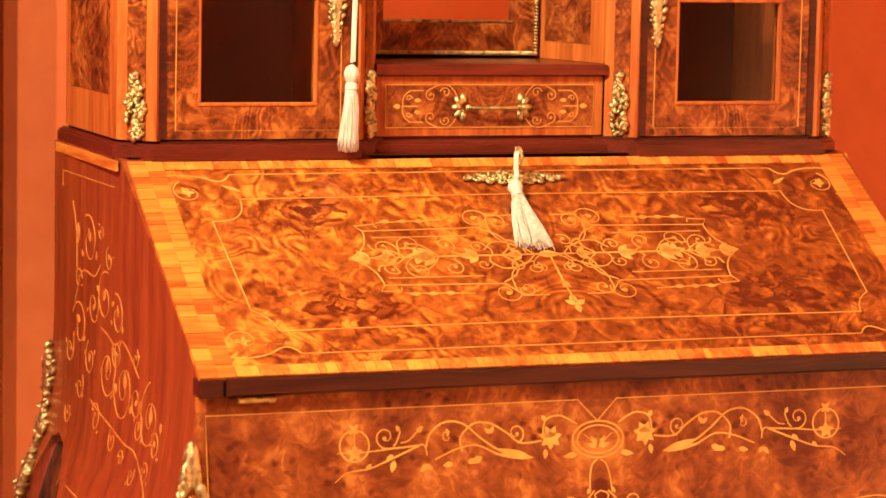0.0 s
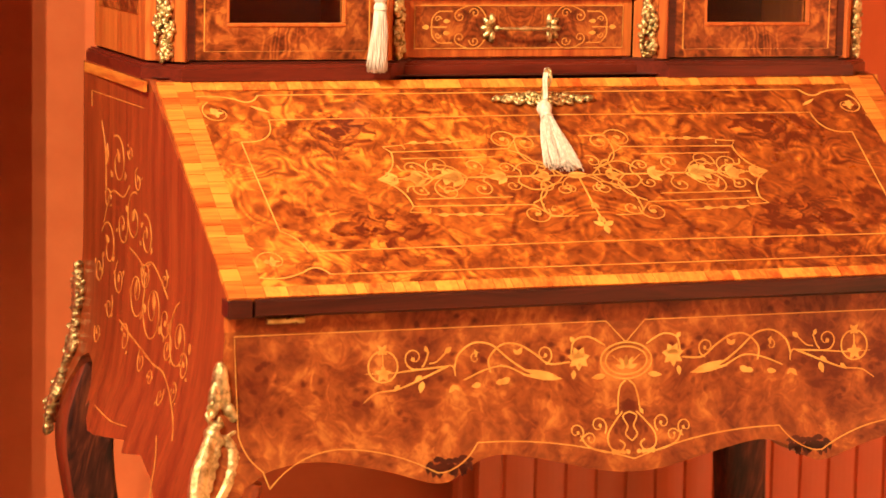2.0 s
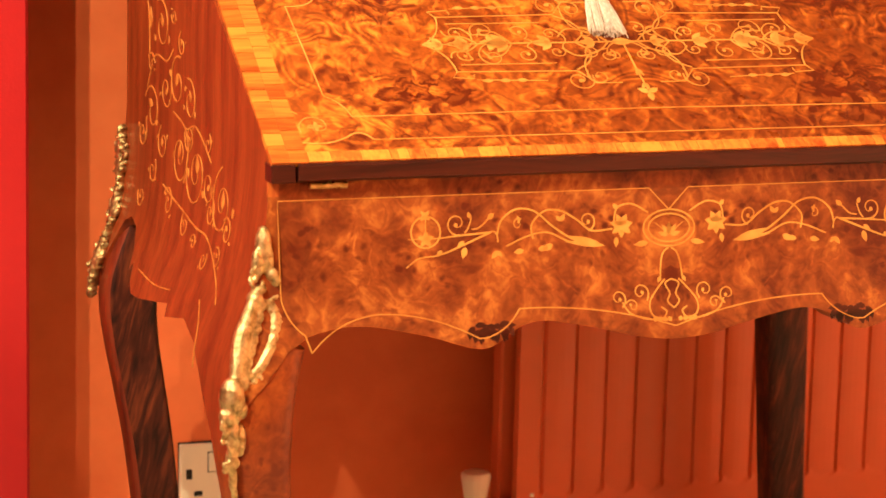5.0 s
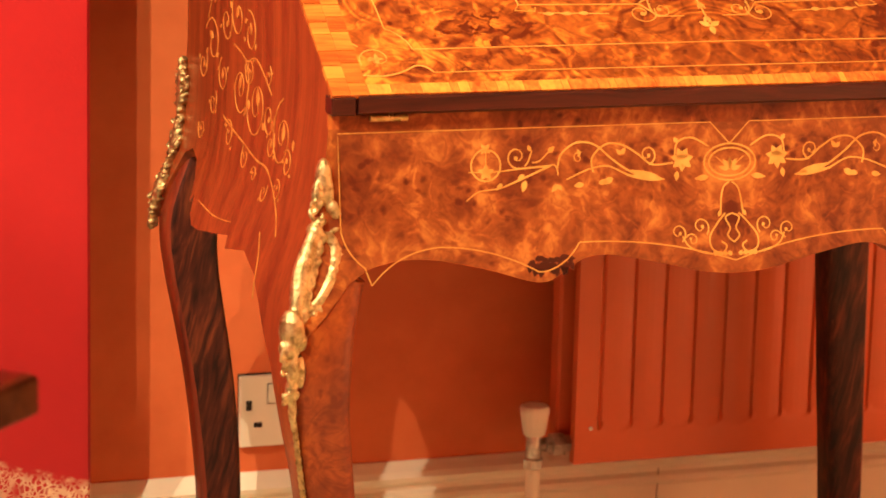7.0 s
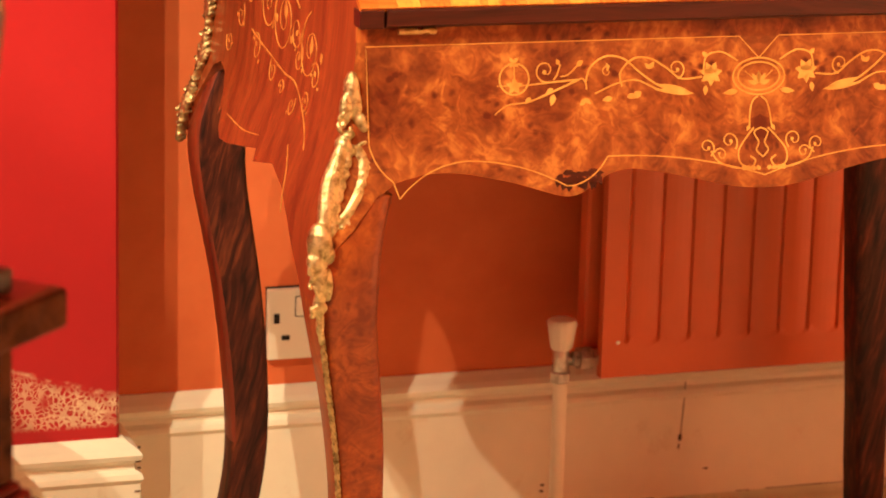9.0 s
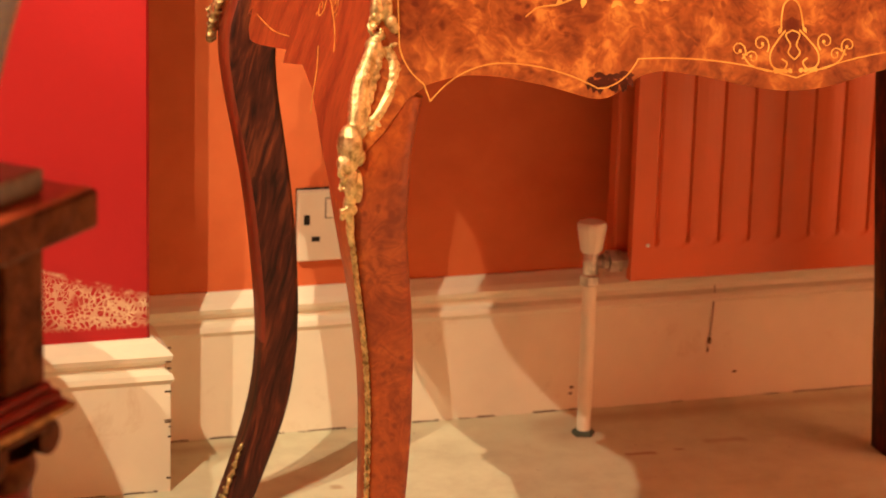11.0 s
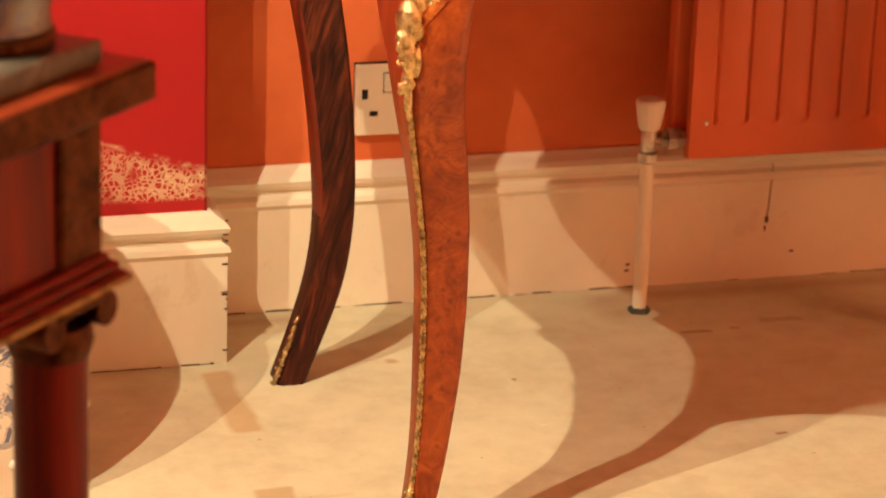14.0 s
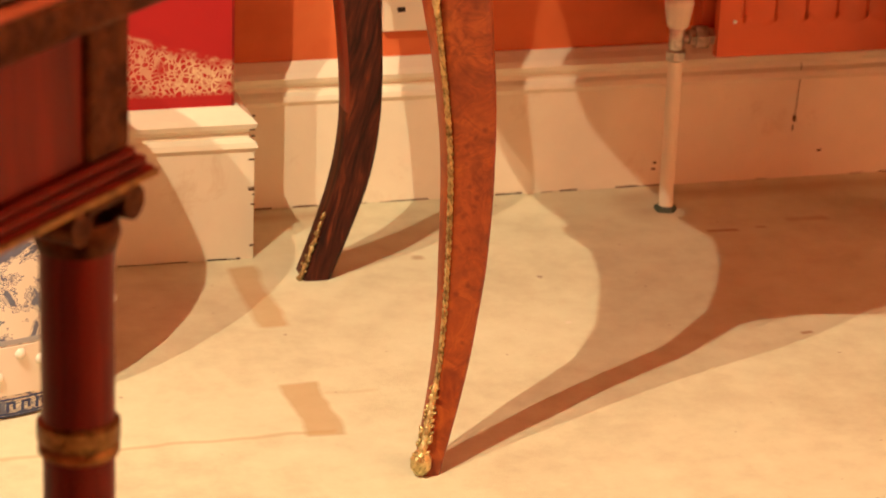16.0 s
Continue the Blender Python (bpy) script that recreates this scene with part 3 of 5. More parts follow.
def radiator():
    """A double panel radiator, its front pressed into flutes within a flat rim."""
    ob = thing("radiator", "orange-painted double panel radiator with pressed flutes on the wall", "radiator")
    x0, x1, z0, z1, y = 1.203, 2.10, 0.198, 0.70, 2.960
    flute = 0.0391

    def face(x, z):
        p = ((x - x0 - 0.0355) / flute) % 1.0
        k = min(1, max(0, min(x - (x0 + 0.028), (x1 - 0.028) - x) / 0.004)) * min(1, max(0, min(z - (z0 + 0.034 + 0.010 * (2 * p - 1) ** 2), (z1 - 0.038) - z) / 0.006))
        dip = 0.0054 - 0.0016 * (2 * p / 0.88 - 1) ** 2 if p < 0.88 else 0.0038 * (1 - math.sin(math.pi * (p - 0.88) / 0.12) ** 0.6)
        return (x, y + k * (0.0062 - dip) - 0.0, z)

    xs = sorted(set([x0, x0 + 0.028, x0 + 0.032] + [x0 + 0.0355 + flute * (i + p) for i in range(22) for p in (0.0, 0.15, 0.35, 0.55, 0.75, 0.88, 0.90, 0.92, 0.94, 0.96, 0.98) if x0 + 0.034 < x0 + 0.0355 + flute * (i + p) < x1 - 0.034] + [x1 - 0.032, x1 - 0.028, x1]))
    zs = [z0, z0 + 0.018] + [z0 + 0.032 + 0.002 * i for i in range(11)] + [ (z0 + z1) / 2, z1 - 0.046, z1 - 0.041, z1 - 0.0375, z1]
    part("front_panel", sheet(face, xs, zs, lambda x, z: (x, y + 0.014, z)), rad_paint, ob)
    part("rear_panel", box(x0 + 0.006, x1 - 0.006, y + 0.058, y + 0.072, z0 + 0.004, z1, 0.004), rad_paint, ob)
    part("end_cover", box(x0 - 0.012, x0 + 0.010, y + 0.030, y + 0.056, z0 + 0.022, z1, 0.003), rad_paint, ob)
    part("top_grille", box(x0, x1, y + 0.016, y + 0.056, z1 - 0.006, z1, 0.001), rad_paint, ob)
    for x in (1.42, 1.9):
        part("wall_bracket", box(x, x + 0.03, y + 0.0725, WALL, z0 + 0.05, z0 + 0.42), chrome, ob)
    part("drain_plug", tube([(x0 + 0.02, y - 0.001, z0 + 0.043), (x0 + 0.02, y + 0.004, z0 + 0.043)], 0.0025, 8), chrome, ob)
    return ob


radiator()


def radiator_valve():
    ob = thing("radiator_valve", "white-capped chrome radiator valve on a white riser pipe", "radiator valve")
    x, y = 1.161, 2.985
    white = paint("yellowed_white_plastic", (0.78, 0.72, 0.62), 0.4, 0.04)
    part("pipe", lathe([(0.0085, 0.0), (0.0085, 0.192)], 16, None, (x, y, 0)), skirting_paint, ob, "", True)
    part("floor_collar", lathe([(0.0125, 0.0), (0.0115, 0.004), (0.0092, 0.006)], 10, None, (x, y, 0), 5, 0.2), paint("green_corroded_copper", (0.07, 0.09, 0.07), 0.8), ob, "corroded dark collar", True)
    part("lower_nut", lathe([(0.0105, 0.189), (0.0125, 0.191), (0.0125, 0.201), (0.0105, 0.203)], 6, None, (x, y, 0)), chrome, ob)
    part("valve_body", lathe([(0.009, 0.203), (0.0095, 0.205), (0.0095, 0.228), (0.008, 0.232)], 14, None, (x, y, 0)), chrome, ob, "", True)
    bm = tube([(x + 0.006, y, 0.217), (x + 0.052, y - 0.002, 0.217)], 0.0075, 10)
    part("tail_pipe", bm, chrome, ob, "", True)
    for a, b, r in ((0.0125, 0.0185, 0.0100), (0.0190, 0.0345, 0.0145), (0.0365, 0.0500, 0.0110)):
        part("union_nut", tube([(x + a, y - 0.006, 0.219), (x + b, y - 0.006, 0.219)], r, 6), chrome, ob)
    part("cap", lathe([(0.011, 0.230), (0.0125, 0.232), (0.0165, 0.258), (0.0172, 0.263), (0.0150, 0.267), (0.004, 0.2685)], 36, None, (x, y, 0), 12, 0.06), white, ob, "ribbed white plastic cap", True)
    return ob


radiator_valve()


def socket():
    ob = thing("wall_socket", "cream power socket plate on the orange wall", "socket")
    plate = paint("cream_plastic", (0.78, 0.70, 0.57), 0.35, 0.03, None, 0.02)
    dark = paint("slot_and_shadow_dark", (0.02, 0.015, 0.012), 0.8)
    x0, z0, y = 0.826, 0.211, WALL
    part("plate", box(x0, x0 + 0.086, y - 0.010, y, z0, z0 + 0.086, 0.002, 2), plate, ob)
    for dx, dz, w, h in ((0.0068, 0.045, 0.007, 0.012), (0.0165, 0.024, 0.010, 0.006)):
        part("pin_slot", box(x0 + dx, x0 + dx + w, y - 0.0104, y - 0.009, z0 + dz, z0 + dz + h), dark, ob)
    part("switch_gap", box(x0 + 0.0325, x0 + 0.049, y - 0.0103, y - 0.009, z0 + 0.052, z0 + 0.077), dark, ob)
    part("switch", box(x0 + 0.0335, x0 + 0.048, y - 0.0125, y - 0.009, z0 + 0.053, z0 + 0.076, 0.001), plate, ob)
    # dark sheet a little wider than the plate paints the shadow round it
    part("back_shadow_gap", box(x0 - 0.001, x0 + 0.087, y - 0.0015, y + 0.001, z0 - 0.001, z0 + 0.088), dark, ob)
    return ob


socket()


# ---- the bureau cabinet ----
HALF, FRONT, BACK = 0.390, 0.040, 0.545
SLOPE = math.atan(0.66)
FALL_Y, FALL_Z, FALL_TOP = 0.028, 0.752, 0.310
bureau = thing("bureau_cabinet", "burr walnut marquetry bureau cabinet with gilt mounts on cabriole legs", "bureau", pose(1.1015, 2.3163, 0, 0, 0, -0.627))

SPLAY = [(0.0, 0.042), (0.025, 0.038), (0.083, 0.0224), (0.141, 0.0155), (0.195, 0.0140), (0.25, 0.0130), (0.302, 0.0140), (0.357, 0.021), (0.411, 0.031), (0.46, 0.040), (0.512, 0.046), (0.55, 0.045), (0.585, 0.033), (0.62, 0.019), (0.66, 0.008), (0.72, 0.0)]
APRON = [(0, 0.578), (0.034, 0.581), (0.09, 0.594), (0.135, 0.602), (0.163, 0.595), (0.18, 0.580), (0.197, 0.577), (0.245, 0.592), (0.297, 0.603), (0.33, 0.604), (0.347, 0.597), (0.358, 0.585), (0.366, 0.560), (0.368, 0.530)]
SIDE_APRON = [(0.085, 0.49), (0.105, 0.515), (0.13, 0.545), (0.16, 0.566), (0.20, 0.577), (0.25, 0.568), (0.262, 0.566), (0.266, 0.578), (0.31, 0.571), (0.37, 0.562), (0.398, 0.561), (0.414, 0.570), (0.424, 0.588), (0.431, 0.579), (0.441, 0.600), (0.460, 0.618), (0.485, 0.625), (0.508, 0.617), (0.525, 0.590), (0.545, 0.540)]


def bow(z):
    return line(z, SPLAY) if z > 0.5 else line(0.5, SPLAY)


def bow_smooth(z):
    return sum(bow(z + d) for d in (-0.02, -0.01, 0, 0.01, 0.02)) / 5


def fall_point(u, v, out=0.0):
    return Vector((u, FALL_Y + v * math.cos(SLOPE) - out * math.sin(SLOPE), FALL_Z + v * math.sin(SLOPE) + out * math.cos(SLOPE)))


FALL_NORMAL = Vector((0, -math.sin(SLOPE), math.cos(SLOPE)))


def on_fall(u, v):
    return fall_point(u, v), FALL_NORMAL


def on_front(u, v):
    e = 0.002
    p = Vector((u, FRONT - bow_smooth(v), v))
    n = Vector((0, -1, -(bow_smooth(v + e) - bow_smooth(v - e)) / (2 * e) * -1)).normalized()
    return p, Vector((0, n.y, -n.z))


def flare(y, z):
    """The sides stand out a little further towards the back, above the knee."""
    return 0.0105 * max(0.0, (y - FRONT) / (BACK - FRONT)) * min(1, max(0, (z - 0.62) / 0.09))


def on_side(u, v):
    e = 0.002
    p = Vector((-HALF - bow_smooth(v) - flare(u, v), u, v))
    g = (bow_smooth(v + e) - bow_smooth(v - e)) / (2 * e)
    return p, Vector((-1, 0, -g)).normalized()


def carcase():
    # front apron, bombe towards its scalloped lower edge
    xs = sorted(set([s * x for x in [a for a, _ in APRON] + steps(0, 0.36, 40) for s in (-1, 1)]))
    low = lambda x: sum(line(abs(abs(x) + d), APRON) for d in (-0.012, -0.006, 0, 0.006, 0.012)) / 5 if abs(x) < 0.335 else line(abs(x), APRON)
    front = lambda x, t: (x * (1 + (bow_smooth(low(x) + (0.734 - low(x)) * t) * 0.9) / HALF * min(1, max(0, (abs(x) - 0.3) / 0.066)) ** 2) * (HALF / 0.368 if abs(x) > 0.3679 else 1), FRONT - bow_smooth(low(x) + (0.734 - low(x)) * t), low(x) + (0.734 - low(x)) * t)
    bm = sheet(front, xs, steps(0, 1, 16), lambda x, t: (x * 0.985, FRONT + 0.020, low(x) + (0.734 - low(x)) * t))
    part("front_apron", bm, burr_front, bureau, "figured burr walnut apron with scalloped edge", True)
    # sides, slanted in front along the fall, scalloped below
    for sgn in (-1, 1):
        def top(y):
            return min(0.925, FALL_Z - 0.002 + (y - FALL_Y) * math.tan(SLOPE))

        def side(y, t):
            z0 = line(y, SIDE_APRON)
            z = z0 + (top(max(y, FRONT)) - z0) * t
            yy = y if y > 0.2 else 0.2 - (0.2 - y) / (0.2 - FRONT) * (0.2 - (FRONT - bow_smooth(z)))
            return (sgn * (HALF + bow_smooth(z) + flare(yy, z)), yy, z)

        ys = sorted(set(steps(FRONT, BACK, 36) + [a for a, _ in SIDE_APRON if a > FRONT]))
        bm = sheet(side, ys, steps(0, 1, 22), lambda y, t: (sgn * (HALF - 0.020), max(y, FRONT + 0.002), side(y, t)[2]))
        part("side_panel", bm, side_veneer, bureau, "red-brown straight-grained veneer side", True)
    part("back_panel", box(-HALF + 0.021, HALF - 0.021, BACK - 0.014, BACK, 0.60, 0.924), leg_wood, bureau)
    part("bottom_board", box(-HALF + 0.021, HALF - 0.021, FRONT + 0.022, BACK - 0.015, 0.612, 0.628), leg_wood, bureau)
    part("top_board", box(-HALF + 0.001, HALF - 0.001, 0.292, BACK, 0.9265, 0.9268), dark_mould, bureau)


carcase()


def fall_front():
    fall = bpy.data.objects.new("fall_front", None)
    scene.collection.objects.link(fall)
    fall.parent = bureau
    w = HALF - 0.024
    panel = sheet(lambda u, v: fall_point(u, v), [-w + 0.0090, w - 0.0090], [0.0145, FALL_TOP - 0.014], lambda u, v: fall_point(u, v, -0.012))
    part("panel", panel, burr_fall, fall, "book-matched burr walnut panel")
    bm = bmesh.new()
    prof = [(FALL_Y, FALL_Z - 0.0005), (FALL_Y - 0.001, FALL_Z - 0.003), (FALL_Y - 0.001, FALL_Z - 0.0150), (FALL_Y + 0.004, FALL_Z - 0.0178), (FALL_Y + 0.030, FALL_Z - 0.0178), (FALL_Y + 0.030, FALL_Z + 0.008)]
    A, B = ([bm.verts.new((x, y, z)) for y, z in prof] for x in (-w, w))
    for i in range(len(prof)):
        j = (i + 1) % len(prof)
        bm.faces.new((A[i], A[j], B[j], B[i]))
    bm.faces.new(A), bm.faces.new(B[::-1])
    part("edge_moulding", bm, dark_mould, fall, "dark rosewood lower edge")
    return fall


fall = fall_front()
for sgn in (-1, 1):
    a, b = sorted((sgn * (HALF + 0.001), sgn * (HALF - 0.022)))
    part("corner_block", box(a, b, FALL_Y - 0.0005, FRONT + 0.010, FALL_Z - 0.0178, FALL_Z - 0.001, 0.0012), dark_mould, bureau)
    x = sgn * 0.336
    part("hinge", tube([(x - 0.0175, FALL_Y + 0.006, FALL_Z - 0.0215), (x - 0.0005, FALL_Y + 0.006, FALL_Z - 0.0215), (x, FALL_Y + 0.006, FALL_Z - 0.0215), (x + 0.0175, FALL_Y + 0.006, FALL_Z - 0.0215)], 0.0032, 10), brass_hinge, bureau, "worn brass hinge")


def cabriole(name, sgn, front):
    """A cabriole leg lofted from the floor to the knee; square in section, arrises softened."""
    bm = bmesh.new()
    W_FRONT = [(0.0, 0.022), (0.025, 0.025), (0.083, 0.030), (0.141, 0.035), (0.195, 0.041), (0.25, 0.044), (0.302, 0.046), (0.357, 0.050), (0.411, 0.053), (0.46, 0.055), (0.512, 0.060), (0.60, 0.062), (0.72, 0.040)]
    X_BACK = [(0.0, 0.431), (0.046, 0.4145), (0.112, 0.3945), (0.175, 0.3855), (0.24, 0.388), (0.30, 0.394), (0.368, 0.4025), (0.43, 0.4145), (0.48, 0.425), (0.532, 0.432), (0.56, 0.428), (0.60, 0.412), (0.64, 0.398)]
    X_BACK_FAR = [(0.0, 0.412), (0.07, 0.411), (0.24, 0.409), (0.37, 0.405), (0.48, 0.402), (0.56, 0.404), (0.64, 0.398)]
    W_BACK = [(0.0, 0.032), (0.046, 0.034), (0.112, 0.038), (0.175, 0.040), (0.24, 0.044), (0.30, 0.047), (0.368, 0.049), (0.48, 0.054), (0.56, 0.060), (0.64, 0.04)]
    rings = []
    zs = steps(0, 0.66, 44) if front else steps(0, 0.645, 43)
    for z in zs:
        if front:
            s = sum(line(z + d, SPLAY) for d in (-0.03, -0.015, 0, 0.015, 0.03)) / 5 if z > 0.03 else line(z, SPLAY)
            s -= 0.0008 if z > 0.5 else 0.0
            w = line(z, W_FRONT)
            x0, y0, wx, wy = HALF + s, FRONT - s, w, w * 0.95 + 0.028 * min(1, max(0, (z - 0.40) / 0.10))
        else:
            outline = X_BACK if sgn < 0 else X_BACK_FAR
            x0 = sum(line(z + d, outline) for d in (-0.02, 0, 0.02)) / 3 if z > 0.02 else line(z, outline)
            wx = line(z, W_BACK)
            y0, wy = BACK - 0.033, 0.046
        if z > (0.60 if front else 0.64):
            wx = min(wx, 0.022)
            wy = min(wy, 0.022) if front else wy
        r = min(wx, wy) * 0.20
        pts = []
        for cx, cy, a0 in ((x0 - r, y0 + r, -90), (x0 - r, y0 + wy - r, 0), (x0 - wx + r, y0 + wy - r, 90), (x0 - wx + r, y0 + r, 180)):
            for a in (0, 30, 60, 90):
                t = radians(a0 + a)
                pts.append((sgn * (cx + r * math.cos(t)), cy + r * math.sin(t), z))
        rings.append([bm.verts.new(p) for p in pts])
    n = len(rings[0])
    for p, q in zip(rings, rings[1:]):
        for i in range(n):
            bm.faces.new((p[i], p[(i + 1) % n], q[(i + 1) % n], q[i]))
    bm.faces.new(rings[0]), bm.faces.new(rings[-1])
    ob = part(name, bm, burr_leg if front else leg_wood, bureau, "burr-veneered front cabriole leg" if front else "dark streaked rosewood back cabriole leg with veneered outer face", True)
    if not front:
        # the side veneer runs on down the outer face of the knee
        ob.data.materials.append(knee_veneer)
        for face in ob.data.polygons:
            if face.normal.x * sgn > 0.45 and face.center.z > 0.20:
                face.material_index = 1
    return ob


legs = {(s, f): cabriole("leg", s, f) for s in (-1, 1) for f in (True, False)}


def knee_arris(z, sgn, front, out=0.0):
    if front:
        s = sum(line(z + d, SPLAY) for d in (-0.03, -0.015, 0, 0.015, 0.03)) / 5 if z > 0.03 else line(z, SPLAY)
        k = s + out * 0.7 - 0.002
        return Vector((sgn * (HALF + k), FRONT - k, z))
    return Vector((sgn * (HALF + bow_smooth(z) + flare(BACK, z) + out), BACK - 0.004, z))


def cast(ob, grain=0.0010):
    """Fuses the lumps of a mount into one cast skin."""
    skin = ob.modifiers.new("skin", "REMESH")
    skin.mode, skin.voxel_size, skin.use_smooth_shade = "VOXEL", grain, True
    soft = ob.modifiers.new("soft", "SMOOTH")
    soft.iterations, soft.factor = 3, 0.5


def leg_mounts():
    for sgn in (-1, 1):
        nor = (sgn, -1, 0.1)
        # knee mount: leaf crest, collar, pierced cartouche with a beaded arm, leafy drops
        bm = bmesh.new()
        inward, rng = Vector((-sgn, 0.12, 0)), random.Random(9)

        def at(z, across=0.0, out=0.003):
            return knee_arris(z, sgn, True, out) + inward * across

        slant = Matrix.Rotation(radians(45 * sgn), 4, "Z")
        for z, u, size in ((0.676, 0.0, (0.0070, 0.0060, 0.0170)), (0.664, 0.005, (0.0055, 0.005, 0.0135)), (0.662, -0.003, (0.0050, 0.005, 0.0125)), (0.652, 0.010, (0.0060, 0.0045, 0.0060)), (0.646, 0.0145, (0.0048, 0.0045, 0.0048)), (0.640, 0.002, (0.0065, 0.0060, 0.0035)), (0.632, 0.0, (0.0070, 0.0060, 0.0060)), (0.548, -0.001, (0.0105, 0.0085, 0.0165)), (0.538, 0.007, (0.0060, 0.005, 0.008)), (0.532, -0.003, (0.007, 0.006, 0.009)), (0.516, 0.001, (0.0065, 0.0055, 0.0130)), (0.510, 0.008, (0.0042, 0.004, 0.0130)), (0.492, 0.0, (0.0050, 0.0045, 0.0120)), (0.474, 0.0, (0.0036, 0.0036, 0.0110)), (0.460, 0.0, (0.0026, 0.0028, 0.0060))):
            blob(bm, at(z, u * 1.15), tuple(1.22 * k for k in size), slant, 10)
        for i in range(60):
            z = rng.choice((0.684, 0.672, 0.660, 0.650, 0.556, 0.544, 0.534, 0.522, 0.506, 0.488)) + rng.uniform(-0.005, 0.005)
            blob(bm, at(z, rng.uniform(-0.006, 0.009), 0.008), (rng.uniform(0.0016, 0.0034), 0.003, rng.uniform(0.003, 0.007)), slant @ Matrix.Rotation(rng.uniform(-0.6, 0.6), 4, "Y"), 6)
        tube([at(z, -0.003 + 0.003 * abs(z - 0.60) / 0.03, 0.004) for z in steps(0.634, 0.556, 10)], lambda t: 0.0050 + 0.0036 * math.sin(math.pi * t), 8, bm)
        arc = lambda wide, lo, hi: [at((lo + hi) / 2 + (hi - lo) / 2 * math.cos(math.pi * t), 0.006 + wide * math.sin(math.pi * t) ** 0.75, 0.002) for t in steps(0.02, 0.98, 14)]
        tube(arc(0.020, 0.566, 0.628), lambda t: 0.0038 + 0.0026 * math.sin(math.pi * t), 8, bm)
        outer = arc(0.029, 0.560, 0.622)
        for i, p in enumerate(outer[1:]):
            blob(bm, p, (0.0044, 0.0042, 0.0046 if i % 2 else 0.0036), slant, 8)
        blob(bm, at(0.631, 0.018), (0.0075, 0.003, 0.0026), Matrix.Rotation(0.4 * sgn, 4, "Y"), 8)
        for i in range(7):
            a = 2 * math.pi * i / 6
            blob(bm, at(0.606 + 0.005 * math.sin(a) * (i < 6), 0.007 + 0.005 * math.cos(a) * (i < 6), 0.005), (0.0034, 0.0034, 0.0034), None, 6)
        for z in steps(0.626, 0.560, 7):
            blob(bm, at(z, 0.003, 0.0), (0.0095, 0.0050, 0.0085), slant, 8)
        for z, u in ((0.592, 0.007), (0.582, 0.006), (0.572, 0.003)):
            blob(bm, at(z, u, 0.004), (0.006, 0.005, 0.008), slant, 8)
        cast(part("knee_mount", bm, gilt, bureau, "cast gilt bronze foliate knee mount", True))
        # twisted brass rope down the arris
        bm = bmesh.new()
        for k in range(3):
            rope = []
            for i in range(150):
                z = 0.458 - 0.396 * i / 149
                p = knee_arris(z, sgn, True, 0.0018)
                a = 2 * math.pi * i / 9 + 2 * math.pi * k / 3
                rope.append(p + Vector((0.0016 * math.cos(a), 0.0016 * math.sin(a), 0)))
            tube(rope, 0.0016, 4, bm)
        part("rope_edge", bm, gilt_dull, bureau, "twisted brass rope edging", True)
        # sabot on the toe
        path = [knee_arris(z, sgn, True, 0.0015) for z in steps(0.082, 0.022, 8)]
        bm = mount_bronze(path, lambda t: 0.008 + 0.006 * t, 0.007, nor, 14, False)
        c = knee_arris(0.014, sgn, True, 0.002)
        blob(bm, c, (0.011, 0.011, 0.014))
        blob(bm, c + Vector((sgn * 0.005, -0.005, 0.004)), (0.005, 0.005, 0.006))
        for i in range(8):
            a = 2 * math.pi * i / 8
            blob(bm, c + Vector((sgn * 0.004 + 0.005 * math.cos(a), -0.004 + 0.005 * math.cos(a) * sgn, 0.004 + 0.008 * math.sin(a))), (0.002,) * 3, None, 6)
        part("sabot", bm, gilt, bureau, "gilt bronze scroll toe", True)
        # back leg: side edge mount and toe
        path = [knee_arris(z, sgn, False, 0.001) for z in steps(0.708, 0.536, 20)]
        bm = mount_bronze(path, lambda t: 0.007 + 0.013 * abs(math.sin(3.2 * math.pi * t)) ** 1.5 * (1 - 0.35 * t), 0.013, (sgn, -0.35, 0), 21, False, None, 4)
        cast(part("side_mount", bm, gilt_dull, bureau, "gilt bronze trailing edge mount", True))
        toe = [(0, 0.434), (0.046, 0.417), (0.10, 0.400)] if sgn < 0 else [(0, 0.415), (0.10, 0.412)]
        path = [Vector((sgn * line(z, toe), BACK - 0.028, z)) for z in steps(0.075, 0.006, 7)]
        bm = mount_bronze(path, lambda t: 0.005 + 0.004 * t, 0.005, (sgn, -0.5, 0), 22, False)
        part("sabot", bm, gilt_dull, bureau, "gilt bronze scroll toe", True)


leg_mounts()

# crossbanding round the fall: short pieces laid side by side
for sgn in (-1, 1):
    for strip, (u0, u1, host) in enumerate(((HALF - 0.0166, HALF + 0.0005, bureau), (HALF - 0.0335, HALF - 0.0169, fall))):
        v, i = 0.0, 0
        rng = random.Random(30 + strip)
        while v < FALL_TOP - 0.004:
            l = min(rng.choice((0.017, 0.020, 0.0225, 0.026)), FALL_TOP - v)
            a, b = sgn * u0, sgn * u1
            bm = sheet(lambda u, w: fall_point(u, w, 0.0012 if strip == 0 else 0.0010), [a, b], [v + 0.00035, v + l - 0.00035], lambda u, w: fall_point(u, w, -0.004))
            part("crossband_piece", bm, crossband_side, host)
            v += l
